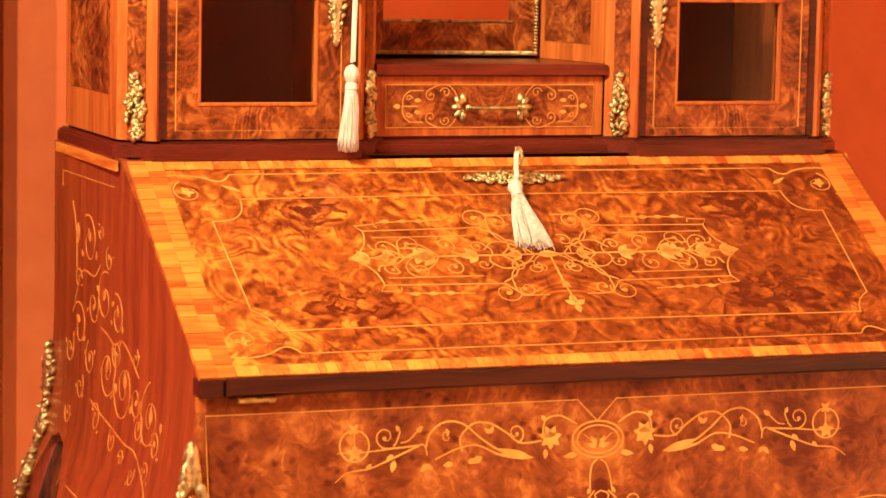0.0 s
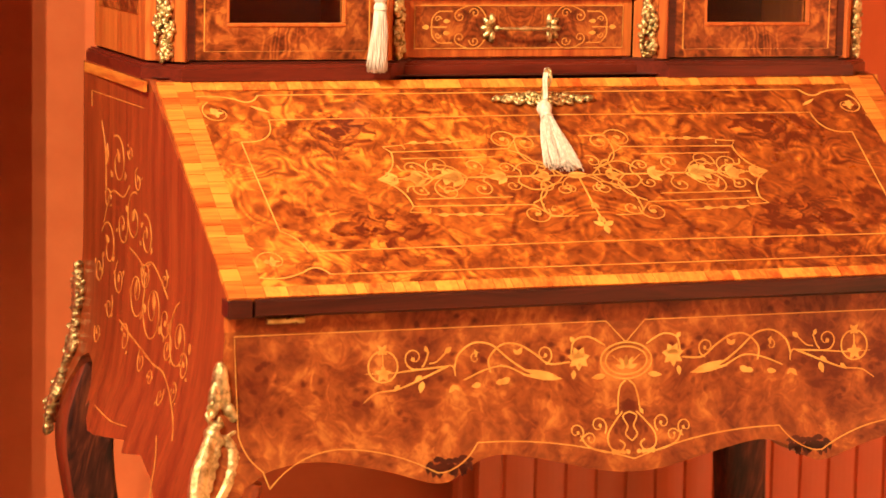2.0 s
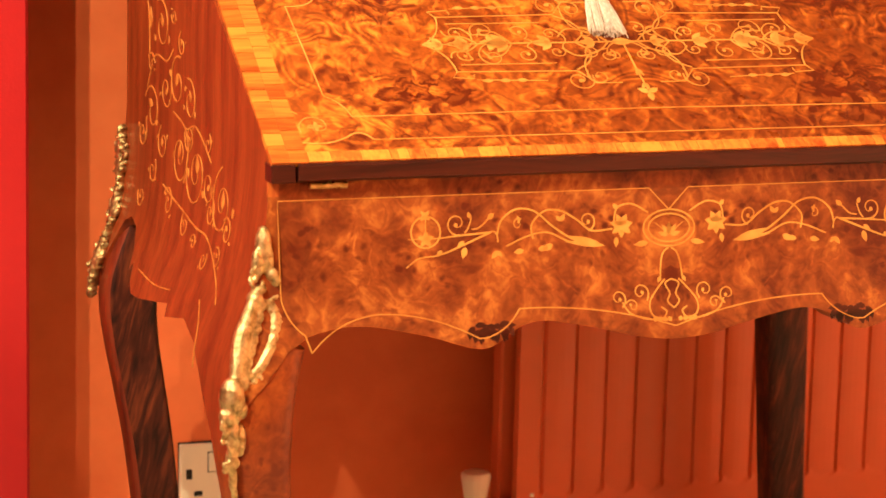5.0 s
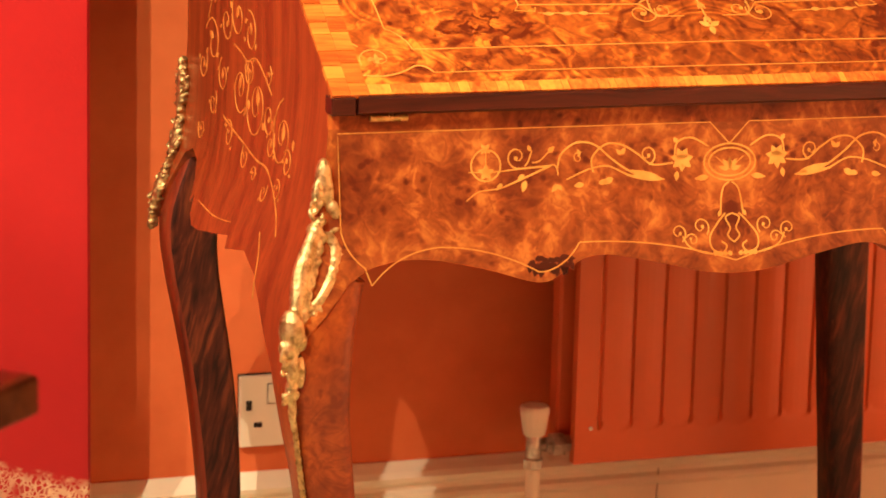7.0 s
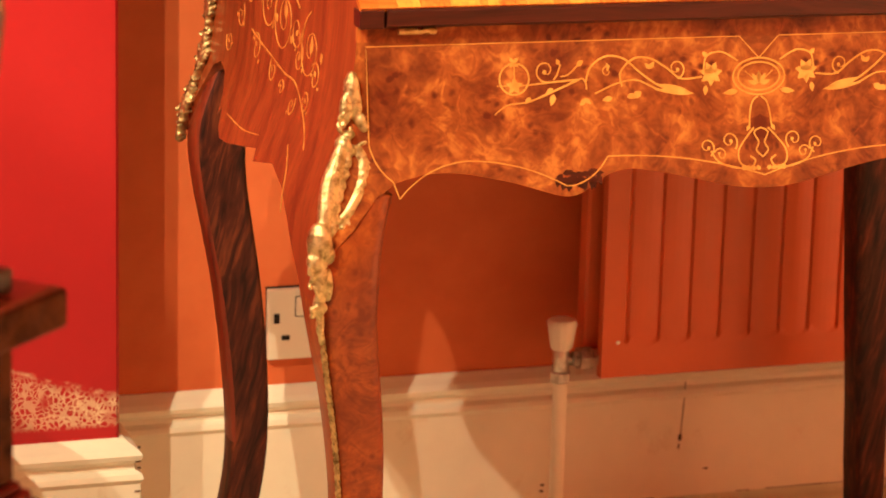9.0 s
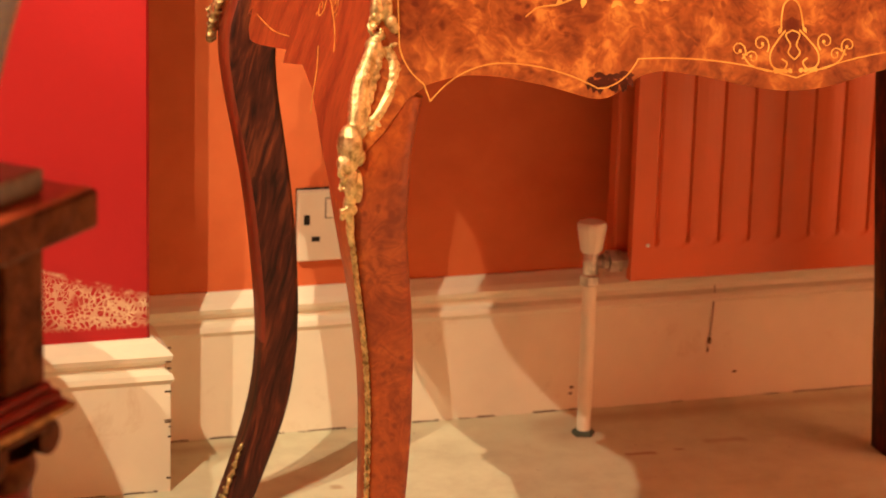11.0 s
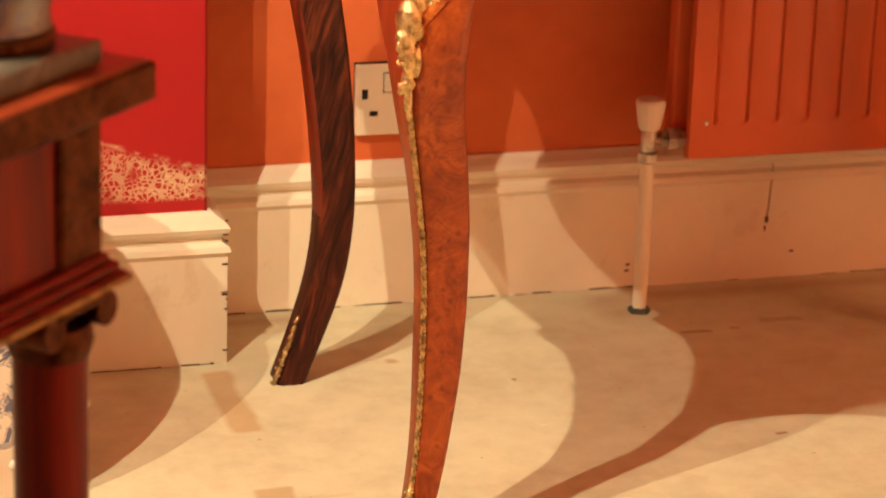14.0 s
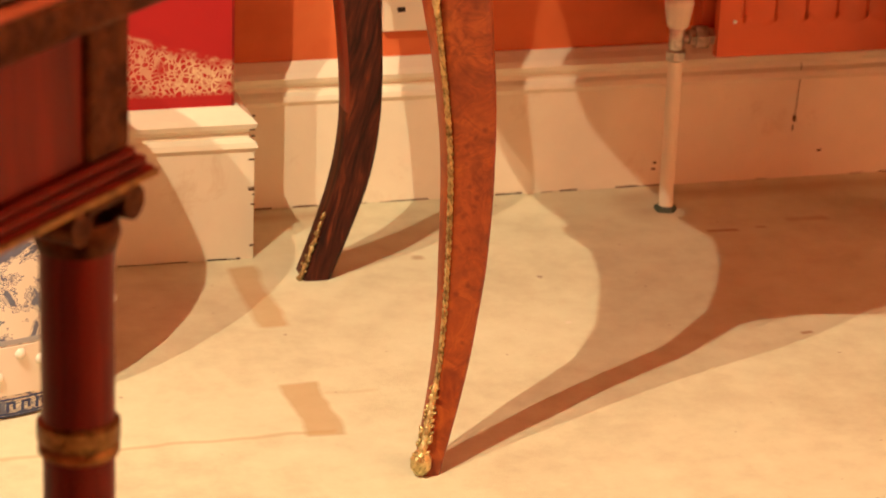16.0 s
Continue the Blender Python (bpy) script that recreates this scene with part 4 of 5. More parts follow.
for v0, v1 in ((0.001, 0.0140), (FALL_TOP - 0.0135, FALL_TOP)):
    u, rng = -HALF + 0.034, random.Random(40)
    while u < HALF - 0.035:
        l = min(rng.choice((0.007, 0.011, 0.015, 0.022, 0.028)), HALF - 0.034 - u)
        bm = sheet(lambda x, w: fall_point(x, w, 0.0010), [u + 0.0003, u + l - 0.0003], [v0, v1], lambda x, w: fall_point(x, w, -0.004))
        part("crossband_piece", bm, crossband, fall)
        u += l
for sgn in (-1, 1):
    # light stringing under the waist on the sides and down the front arris
    x = sgn * (HALF + 0.0108)
    part("side_crossband", box(min(x, x - sgn * 0.003), max(x, x - sgn * 0.003), 0.292, BACK - 0.004, 0.9135, 0.9235), crossband, bureau, "tulipwood crossband")
    x = sgn * (HALF + 0.0008)
    part("arris_strip", box(min(x, x - sgn * 0.010), max(x, x - sgn * 0.010), FRONT - 0.0008, FRONT + 0.003, 0.690, 0.7335), tulip_frame, bureau)


# ---- marquetry ----
def fall_inlay():
    d = Inlay()
    for v in (0.201, 0.117):                                   # strapwork bars with lance heads
        up = 1 if v > 0.15 else -1
        d.line([(-0.020, v + up * 0.018), (-0.046, v + up * 0.018), (-0.060, v), (-0.182, v - up * 0.002)], 0.0016)
        d.line([(-0.078, v - up * 0.012), (-0.175, v - up * 0.012)], 0.0014)
        d.line([(-0.182, v - up * 0.002), (-0.188, v + up * 0.006), (-0.168, v + up * 0.008), (-0.166, v + up * 0.002)], 0.0016)
        d.line([(-0.095, v + up * 0.013), (-0.165, v + up * 0.010)], 0.0014)
        for u in (-0.115, -0.132, -0.150):
            d.leaf(u, v + up * 0.0115, 0.011, math.pi, 0.45)
        d.curl(-0.062, v + up * 0.013, 0.016, 0.4, 1.4 * up)
        d.curl(-0.040, v + up * 0.008, 0.013, 2.4, -1.3 * up)
        d.line(bow_path((-0.050, v + up * 0.012), (-0.020, v - up * 0.032), -0.25 * up), 0.0016)
        d.curl(-0.022, v - up * 0.022, 0.010, 1.0, 1.2 * up)
        d.line(bow_path((-0.182, v - up * 0.002), (-0.206, 0.159), 0.15 * up), 0.0018)
    d.line([(0.0, 0.159), (-0.150, 0.159)], 0.0026)              # the long spear
    d.line([(-0.150, 0.159), (-0.206, 0.159)], 0.0018)
    for u, s in ((-0.03, 0.016), (-0.075, 0.020), (-0.120, 0.024), (-0.160, 0.020), (-0.186, 0.018)):
        d.leaf(u, 0.159, s, math.pi, 0.5)
        d.leaf(u, 0.159, s * 0.8, math.pi * 0.75, 0.45)
        d.leaf(u, 0.159, s * 0.8, -math.pi * 0.75, 0.45)
    for u, v, r, a, t in ((-0.105, 0.176, 0.012, -1.2, 1.3), (-0.105, 0.142, 0.012, 1.2, -1.3), (-0.140, 0.178, 0.014, 3.6, -1.3), (-0.140, 0.140, 0.014, 2.7, 1.3), (-0.072, 0.172, 0.009, 0.2, 1.2), (-0.072, 0.146, 0.009, 0.2, -1.2), (-0.168, 0.174, 0.010, 0.8, 1.2), (-0.168, 0.144, 0.010, 5.5, -1.2), (-0.038, 0.146, 0.010, 4.0, 1.2), (-0.036, 0.173, 0.009, 2.0, -1.2), (-0.014, 0.138, 0.008, 3.0, -1.1)):
        p = d.curl(u, v, r, a, t)
        d.line(bow_path(p, (u + 0.012, 0.159), 0.2), 0.0014)
    d.flower(-0.135, 0.160, 0.013, 5, 0.5)
    d.flower(-0.172, 0.159, 0.010, 3, math.pi)
    for e in (-1, 1):
        d.line(flow([(-0.115, 0.159), (-0.128, 0.159 + e * 0.016), (-0.142, 0.159 + e * 0.019), (-0.148, 0.159 + e * 0.010)]), 0.0018)
        d.line(flow([(-0.150, 0.159), (-0.162, 0.159 + e * 0.010), (-0.178, 0.159 + e * 0.012), (-0.182, 0.159 + e * 0.020)]), 0.0020)
        d.line(flow([(-0.015, 0.159), (-0.030, 0.159 + e * 0.014), (-0.052, 0.159 + e * 0.020), (-0.066, 0.159 + e * 0.008)]), 0.0018)
        d.line(flow([(-0.060, 0.159 + e * 0.040), (-0.045, 0.159 + e * 0.030), (-0.038, 0.159 + e * 0.014), (-0.050, 0.159)]), 0.0018)
    for e in (1,):                                             # corners: a curl inside broken lines
        d.line([(-0.294, 0.2885), (-0.02, 0.2890), (0.0, 0.2890)], 0.0014)
        d.line([(-0.292, 0.2505), (0.0, 0.2525)], 0.0014)
        d.line([(-0.301, 0.060), (0.0, 0.062)], 0.0014)
        d.line([(-0.288, 0.0285), (0.0, 0.0285)], 0.0014)
        d.line([(-0.364, 0.217), (-0.357, 0.093)], 0.0014)
        d.line([(-0.327, 0.218), (-0.321, 0.089)], 0.0014)
        d.line(bow_path((-0.292, 0.2505), (-0.327, 0.218), 0.28), 0.0014)
        d.line(bow_path((-0.301, 0.060), (-0.321, 0.089), -0.12), 0.0014)
        d.curl(-0.340, 0.262, 0.018, 1.9, 1.15)
        d.curl(-0.338, 0.048, 0.018, 3.6, -1.15)
        d.line(bow_path((-0.294, 0.2885), (-0.318, 0.283), 0.3) + bow_path((-0.318, 0.283), (-0.366, 0.285), -0.08), 0.002)
        d.line(bow_path((-0.288, 0.0285), (-0.312, 0.033), -0.3) + bow_path((-0.312, 0.033), (-0.356, 0.027), 0.10), 0.002)
        d.line(bow_path((-0.364, 0.217), (-0.354, 0.245), 0.2), 0.0014)
        d.line(bow_path((-0.357, 0.093), (-0.352, 0.065), -0.2), 0.0014)
        d.flower(-0.341, 0.262, 0.007, 4)
        d.flower(-0.338, 0.048, 0.007, 4)
        d.leaf(-0.288, 0.262, 0.02, 2.6, 0.2)
    d.mirrored()
    d.line([(0, 0.159), (0.001, 0.120), (0.003, 0.088)], 0.0022)
    for v in (0.118, 0.098):
        d.leaf(0.002, v, 0.010, -1.2), d.leaf(0.002, v, 0.010, -1.94)
    d.flower(0.003, 0.084, 0.012, 3, -math.pi / 2)
    d.leaf(-0.012, 0.159, 0.024, 0, 0.4)
    d.lay("fall_marquetry", on_fall, fall, None, "boxwood strapwork and scroll marquetry")


def front_inlay():
    d = Inlay()
    d.line([(-0.382, 0.630), (-0.382, 0.7165), (-0.020, 0.7165), (0.0, 0.696)], 0.0012)
    d.line(bow_path((-0.382, 0.630), (-0.362, 0.598), -0.1) + [(-0.357, 0.583)], 0.0014)
    d.line(bow_path((-0.357, 0.583), (-0.29, 0.613), 0.10) + bow_path((-0.29, 0.613), (-0.197, 0.588), 0.06) + bow_path((-0.190, 0.588), (-0.155, 0.612), -0.1) + bow_path((-0.155, 0.612), (0.0, 0.590), 0.04), 0.0013)
    for rx, ry in ((0.0262, 0.0170), (0.0212, 0.0130)):
        d.line([(rx * math.cos(a), 0.679 + ry * math.sin(a)) for a in steps(math.pi / 2, math.pi * 1.5, 18)], 0.0020)
    d.leaf(0, 0.672, 0.012, math.pi / 2, 0.4), d.leaf(0, 0.672, 0.012, math.pi * 0.70, 0.4), d.leaf(-0.002, 0.6715, 0.010, math.pi * 0.88, 0.4)
    d.line([(-0.003, 0.675), (-0.014, 0.684)], 0.0010)
    # vine: ring and spray at the end, two interlaced arches, cigar leaf, blossom by the oval
    d.line([(-0.2422 + 0.0142 * math.cos(a), 0.6835 + 0.0142 * math.sin(a)) for a in steps(0, 2 * math.pi, 26)], 0.0019)
    d.line([(-0.2422, 0.699), (-0.2422, 0.676)], 0.0014)
    d.flower(-0.2422, 0.677, 0.008, 5, 0.3)
    d.flower(-0.2424, 0.6985, 0.006, 4, 0.8)
    d.line(flow([(-0.1795, 0.6812), (-0.2071, 0.6796), (-0.2331, 0.6775), (-0.2591, 0.6777)]), 0.0026, True)
    d.line(flow([(-0.1795, 0.6812), (-0.2104, 0.669), (-0.2299, 0.6624), (-0.2494, 0.6601), (-0.262, 0.652)]), 0.0026, True)
    d.line(flow([(-0.173, 0.6785), (-0.1681, 0.6921), (-0.1535, 0.7015), (-0.1356, 0.699), (-0.1194, 0.6859), (-0.1031, 0.6748), (-0.088, 0.668)]), 0.0022)
    d.line(flow([(-0.1373, 0.6738), (-0.1385, 0.6868), (-0.1259, 0.6986), (-0.1096, 0.6985), (-0.0934, 0.6896), (-0.0788, 0.6792), (-0.0576, 0.6800)]), 0.0022)
    d.line(flow([(-0.1640, 0.668), (-0.1421, 0.6766), (-0.1226, 0.6790), (-0.1031, 0.6706), (-0.085, 0.667)]), 0.0018)
    d.line(flow([(-0.1795, 0.6812), (-0.176, 0.682), (-0.173, 0.6785), (-0.172, 0.672)]), 0.0016)
    d.leaf(-0.0660, 0.6650, 0.040, math.pi * 0.96, 0.13)
    d.leaf(-0.0700, 0.6665, 0.034, math.pi * 0.92, 0.16)
    d.curl(-0.212, 0.6905, 0.0115, -1.2, -1.35, 0.0019)
    d.line(flow([(-0.2045, 0.6815), (-0.2010, 0.686), (-0.1975, 0.6955)]), 0.0016)
    d.line(flow([(-0.1975, 0.6845), (-0.190, 0.686), (-0.1815, 0.6935)]), 0.0016)
    d.leaf(-0.1815, 0.6935, 0.008, 0.7, 0.6), d.leaf(-0.199, 0.695, 0.006, 1.9, 0.6)
    d.curl(-0.0836, 0.6885, 0.0098, -1.4, 1.3, 0.0019)
    d.curl(-0.152, 0.6875, 0.0060, 1.0, 1.1, 0.0014)
    d.flower(-0.0485, 0.6827, 0.0115, 7, 0.2)
    d.flower(-0.0485, 0.6827, 0.0080, 6, 0.6)
    d.line(flow([(-0.056, 0.6863), (-0.0527, 0.6991), (-0.0381, 0.7025), (-0.0212, 0.6938)]), 0.0020)
    d.leaf(-0.0532, 0.6985, 0.006, 2.2, 0.7)
    d.leaf(-0.0215, 0.6660, 0.015, math.pi * 1.04, 0.35)
    for u, v, sz, an in ((-0.2039, 0.6687, 0.011, 4.4), (-0.205, 0.674, 0.009, 3.8), (-0.173, 0.664, 0.009, 4.0), (-0.173, 0.664, 0.007, 5.4), (-0.147, 0.6635, 0.010, 3.3), (-0.1324, 0.6638, 0.010, 0.2), (-0.1502, 0.690, 0.006, 2.0), (-0.1096, 0.6890, 0.008, 1.0), (-0.1096, 0.6890, 0.007, 2.3), (-0.2266, 0.6665, 0.008, 3.9), (-0.0537, 0.6720, 0.009, 4.6), (-0.118, 0.6680, 0.012, 3.6)):
        d.leaf(u, v, sz, an, 0.5)
    # pendant: a bell, then paired scrolls on a beaded bar
    d.line(flow([(-0.0015, 0.6605), (-0.0070, 0.656), (-0.0100, 0.646), (-0.0112, 0.634)]), 0.0019)
    d.leaf(-0.0112, 0.6345, 0.006, 4.2, 0.6)
    d.line(flow([(0.0, 0.632), (-0.0070, 0.628), (-0.0030, 0.619), (-0.0060, 0.612), (0.0, 0.606)]), 0.0017)
    d.line(flow([(-0.0070, 0.632), (-0.0150, 0.624), (-0.0240, 0.612), (-0.0230, 0.601), (-0.0130, 0.597), (-0.0080, 0.603), (-0.0130, 0.607)]), 0.0019)
    d.line(flow([(-0.0060, 0.596), (-0.0280, 0.597), (-0.0450, 0.603), (-0.0520, 0.613)]), 0.0018)
    d.curl(-0.0330, 0.621, 0.0095, -0.9, 1.3, 0.0018)
    d.curl(-0.0560, 0.6165, 0.0090, -1.2, 1.25, 0.0018)
    d.curl(-0.0420, 0.609, 0.0070, 2.8, -1.1, 0.0015)
    for i in range(4):
        d.leaf(-0.004 - 0.005 * i, 0.5945, 0.005, 2.2, 0.8)
    d.mirrored()
    d.lay("apron_marquetry", on_front, bureau, None, "boxwood vine-scroll marquetry")


def side_inlay():
    d = Inlay()
    rng = random.Random(8)
    for u, v, r, a, t in ((0.405, 0.832, 0.030, 1.0, 1.3), (0.345, 0.782, 0.030, 2.0, -1.4), (0.300, 0.770, 0.024, 1.2, 1.3), (0.440, 0.742, 0.030, 0.4, 1.2), (0.330, 0.712, 0.034, 1.8, 1.6), (0.270, 0.704, 0.040, 1.2, -1.7), (0.175, 0.690, 0.036, 1.4, -1.6), (0.210, 0.676, 0.016, 1.6, 1.4), (0.235, 0.738, 0.012, 2.0, 1.2), (0.360, 0.660, 0.018, 0.4, 1.3), (0.430, 0.682, 0.016, 2.2, 1.2), (0.290, 0.650, 0.014, 0.9, -1.3), (0.165, 0.640, 0.012, 1.0, 1.2), (0.445, 0.790, 0.014, 3.0, -1.2), (0.250, 0.640, 0.010, 0, 1.2), (0.360, 0.848, 0.010, 0, -1.2), (0.388, 0.770, 0.022, 2.6, 1.4), (0.300, 0.735, 0.018, 0.2, -1.4), (0.395, 0.715, 0.020, 1.1, -1.4), (0.225, 0.700, 0.020, 2.9, 1.4), (0.150, 0.668, 0.016, 0.6, 1.3), (0.330, 0.822, 0.014, 1.5, -1.3), (0.475, 0.715, 0.018, 2.2, 1.3), (0.465, 0.650, 0.014, 0.3, -1.3), (0.205, 0.632, 0.012, 2.4, 1.2)):
        pts = curl_path(u, v, r, a, t, 30)
        d.line(pts, 0.0026, True)
        d.leaf(*pts[-1], r * 0.5, a, 0.5)
        d.leaf(u + r * rng.uniform(0.7, 1.0), v - r * rng.uniform(-0.6, 0.6), r * 0.3, rng.uniform(0, 6), 0.6)
        d.leaf(u - r * rng.uniform(0.7, 1.0), v + r * rng.uniform(-0.6, 0.6), r * 0.3, rng.uniform(0, 6), 0.6)
    d.line(flow([(0.46, 0.765), (0.43, 0.80), (0.385, 0.80), (0.36, 0.815)]), 0.0024)
    d.line(flow([(0.36, 0.752), (0.335, 0.748), (0.31, 0.742), (0.275, 0.748), (0.22, 0.722)]), 0.0024)
    d.line(flow([(0.385, 0.675), (0.345, 0.668), (0.30, 0.662), (0.25, 0.655), (0.205, 0.652), (0.15, 0.625), (0.125, 0.605)]), 0.0024)
    d.line(flow([(0.47, 0.868), (0.455, 0.84), (0.452, 0.80)]), 0.0024)
    d.leaf(0.448, 0.826, 0.022, math.pi / 2, 0.5)
    d.line(flow([(0.175, 0.600), (0.150, 0.578), (0.135, 0.545)]), 0.0020)
    d.line(flow([(0.27, 0.590), (0.33, 0.584), (0.40, 0.586)]), 0.0016)
    d.line([(0.31, 0.896), (0.51, 0.896), (0.51, 0.88)], 0.0014)
    d.lay("side_marquetry", on_side, bureau, faded_inlay, "boxwood scrolling marquetry")
    flip = lambda u, v: (Vector((-on_side(u, v)[0].x, *on_side(u, v)[0][1:])), Vector((-on_side(u, v)[1].x, *on_side(u, v)[1][1:])))
    d.lay("side_marquetry", flip, bureau, faded_inlay)


def veneer_loss():
    """Dark chipped patches above the two cusps of the apron."""
    d = Inlay()
    rng = random.Random(3)
    for i in range(12):
        u = -0.204 + 0.0034 * i
        v = 0.598 - 0.0002 * i + rng.uniform(-0.002, 0.002)
        d.leaf(u, v, rng.uniform(0.006, 0.014), -math.pi / 2 + rng.uniform(-0.7, 0.5), 0.6)
    for i in range(6):
        d.leaf(-0.200 + 0.006 * i, 0.5985, 0.010, rng.uniform(-0.3, 0.3), 0.5)
    d.mirrored()
    tagged(d.lay("chipped_veneer", on_front, bureau, dark_mould, "dark chipped veneer patch", 0.0003), kind="stuff")


fall_inlay()
front_inlay()
veneer_loss()
side_inlay()


# ---- upper cabinet of the bureau ----
PLAN = [(-0.398, BACK), (-0.398, 0.316), (-0.366, 0.284), (-0.152, 0.284), (-0.128, 0.311), (0.128, 0.311), (0.152, 0.284), (0.366, 0.284), (0.398, 0.316), (0.398, BACK)]
CAB_TOP = 1.62


def prism(plan, z0, z1, bm=None):
    bm = bm or bmesh.new()
    A, B = ([bm.verts.new((x, y, z)) for x, y in plan] for z in (z0, z1))
    n = len(plan)
    for i in range(n):
        bm.faces.new((A[i], A[(i + 1) % n], B[(i + 1) % n], B[i]))
    bm.faces.new(A[::-1]), bm.faces.new(B)
    return bm


def inset(plan, k):
    return [(x - math.copysign(k, x), y + (k if y < BACK - 0.01 else 0)) for x, y in plan]


waist = prism(PLAN, 0.9238, 0.9355)
prism(inset(PLAN, 0.002), 0.9355, 0.9380, waist)
prism(inset(PLAN, 0.005), 0.9380, 0.9396, waist)
part("waist_moulding", waist, red_mould, bureau, "dark red mahogany waist moulding")
part("cabinet_floor", prism(inset(PLAN, 0.012), 0.9396, 0.9420), dark_mould, bureau)
part("cornice", prism([(x * 1.03, y - 0.012 if y < BACK - 0.01 else y) for x, y in PLAN], CAB_TOP, CAB_TOP + 0.05), red_mould, bureau)
part("cabinet_back", box(-0.386, 0.386, BACK - 0.012, BACK, 0.942, CAB_TOP), dark_mould, bureau)
for sgn in (-1, 1):
    a, b = sorted((sgn * 0.392, sgn * 0.374))
    part("cabinet_side", box(a, b, 0.322, BACK - 0.0125, 0.9422, CAB_TOP), tulip_frame, bureau, "tulipwood-banded cabinet side")
    a, b = sorted((sgn * 0.3930, sgn * 0.3922))
    part("side_veneer", box(a, b, 0.350, BACK - 0.035, 0.985, CAB_TOP - 0.05), burr_door, bureau)
    a, b = sorted((sgn * 0.150, sgn * 0.136))
    part("partition", box(a, b, 0.335, BACK - 0.0125, 0.9422, CAB_TOP), dark_mould, bureau)
    # canted pilasters, outside and inside, with a burr panel between light bands
    for (x0, y0), (x1, y1) in (((0.392, 0.322), (0.3605, 0.2905)), ((0.152, 0.2915), (0.1265, 0.3195))):
        d = Vector((sgn * (x1 - x0), y1 - y0, 0))
        nor = Vector((d.y, -d.x, 0)).normalized()
        nor = nor if nor.y < 0 else -nor
        p = Vector((sgn * x0, y0, 0))
        for t0, t1, material, k, name in ((0.0, 1.0, tulip_frame, 0.0, "pilaster"), (0.27, 0.73, burr_door, 0.0012, "pilaster_panel")):
            q0, q1 = p + d * t0, p + d * t1
            bm = prism([tuple((v + nor * w).xy) for v, w in ((q0, k), (q1, k), (q1, -0.008), (q0, -0.008))], 0.9422, CAB_TOP - 0.001)
            part(name, bm, material, bureau)
        c = p + d * 0.5 + nor * 0.001
        path = [Vector((c.x, c.y, z)) for z in steps(1.008, 0.944, 9)]
        bm = floret_mount(path, lambda t: 0.003 + 0.017 * math.sin(math.pi * min(1, t * 0.80 + 0.04)) ** 1.1, 0.008, nor, 51 + (x0 > 0.3), 85)
        part("pilaster_mount", bm, gilt, bureau, "cast gilt bronze floral mount", True)

glass = Nodes("cabinet_glass", 0.02, spec=0.5)
glass.colour((0.95, 0.93, 0.90))
glass.b.inputs["Transmission Weight"].default_value = 1.0
glass.b.inputs["IOR"].default_value = 1.45
glass = glass.m
# near-black colour that paints the shade inside the glazed doors
interior_shade = paint("cabinet_shade_black", (0.007, 0.004, 0.005), 0.7, 0.3)


def cabinet_door(sgn):
    """A glazed door: burr frame, light string line, moulded sight edge, glass."""
    door = bpy.data.objects.new("door", None)
    scene.collection.objects.link(door)
    door.parent = bureau
    o, i = sgn * 0.3585, sgn * 0.1535
    x0, x1 = sorted((o, i))
    g0, g1 = sorted((sgn * 0.3180, sgn * 0.1955))
    z0, z1, s0, s1 = 0.9435, CAB_TOP - 0.004, 0.9755, 1.086
    ya, yb = 0.2945, 0.314
    for name, b in (("bottom_rail", (g0, g1, z0, s0)), ("middle_rail", (g0, g1, s1, s1 + 0.05)), ("top_rail", (g0, g1, z1 - 0.05, z1)), ("stile", (x0 + 0.009, g0, z0, z1)), ("stile", (g1, x1 - 0.009, z0, z1))):
        part(name, box(b[0], b[1], ya, yb, b[2], b[3]), burr_door, door)
    for a, b in ((x0, x0 + 0.009), (x1 - 0.009, x1)):
        part("edge_bead", box(a, b, ya - 0.0015, yb, z0, z1, 0.0015, 2), dark_mould, door)
    for z in (s0, s1 + 0.05):
        top = s1 if z == s0 else z1 - 0.05
        bm = box(g0, g1, ya - 0.0012, ya + 0.006, z, z + 0.0040, 0.001)
        box(g0, g1, ya - 0.0012, ya + 0.006, top - 0.0040, top, 0.001, 1, bm)
        box(g0, g0 + 0.003, ya - 0.0012, ya + 0.006, z + 0.004, top - 0.004, 0.001, 1, bm)
        box(g1 - 0.003, g1, ya - 0.0012, ya + 0.006, z + 0.004, top - 0.004, 0.001, 1, bm)
        part("sight_bead", bm, tulip_frame, door)
        ob = part("pane", box(g0 + 0.003, g1 - 0.003, ya + 0.006, ya + 0.009, z + 0.004, top - 0.004), glass, door, "clear glass")
        ob.visible_shadow = False
    d = Inlay()
    d.line([(x0 + 0.018, z1 - 0.02), (x0 + 0.018, z0 + 0.0085), (x1 - 0.018, z0 + 0.0085), (x1 - 0.018, z1 - 0.02)], 0.0013)
    d.lay("string_line", lambda u, v: (Vector((u, ya, v)), Vector((0, -1, 0))), door)
    return door


doors = [cabinet_door(s) for s in (-1, 1)]
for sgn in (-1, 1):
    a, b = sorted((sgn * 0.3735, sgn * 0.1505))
    # black sheet added behind the panes to keep the interior in shade
    part("door_lining", box(a, b, BACK - 0.030, BACK - 0.0135, 0.9425, CAB_TOP - 0.002), interior_shade, bureau)
    # escutcheon by the lock
    x = -0.178 if sgn < 0 else 0.172
    path = [Vector((x, 0.2940, z)) for z in steps(1.095, 1.042, 7)]
    bm = mount_bronze(path, lambda t: 0.010 + 0.010 * (1 - t), 0.005, (0, -1, 0), 61, False, None, 3)
    part("escutcheon", bm, gilt, doors[0 if sgn < 0 else 1], "gilt bronze lock plate", True)


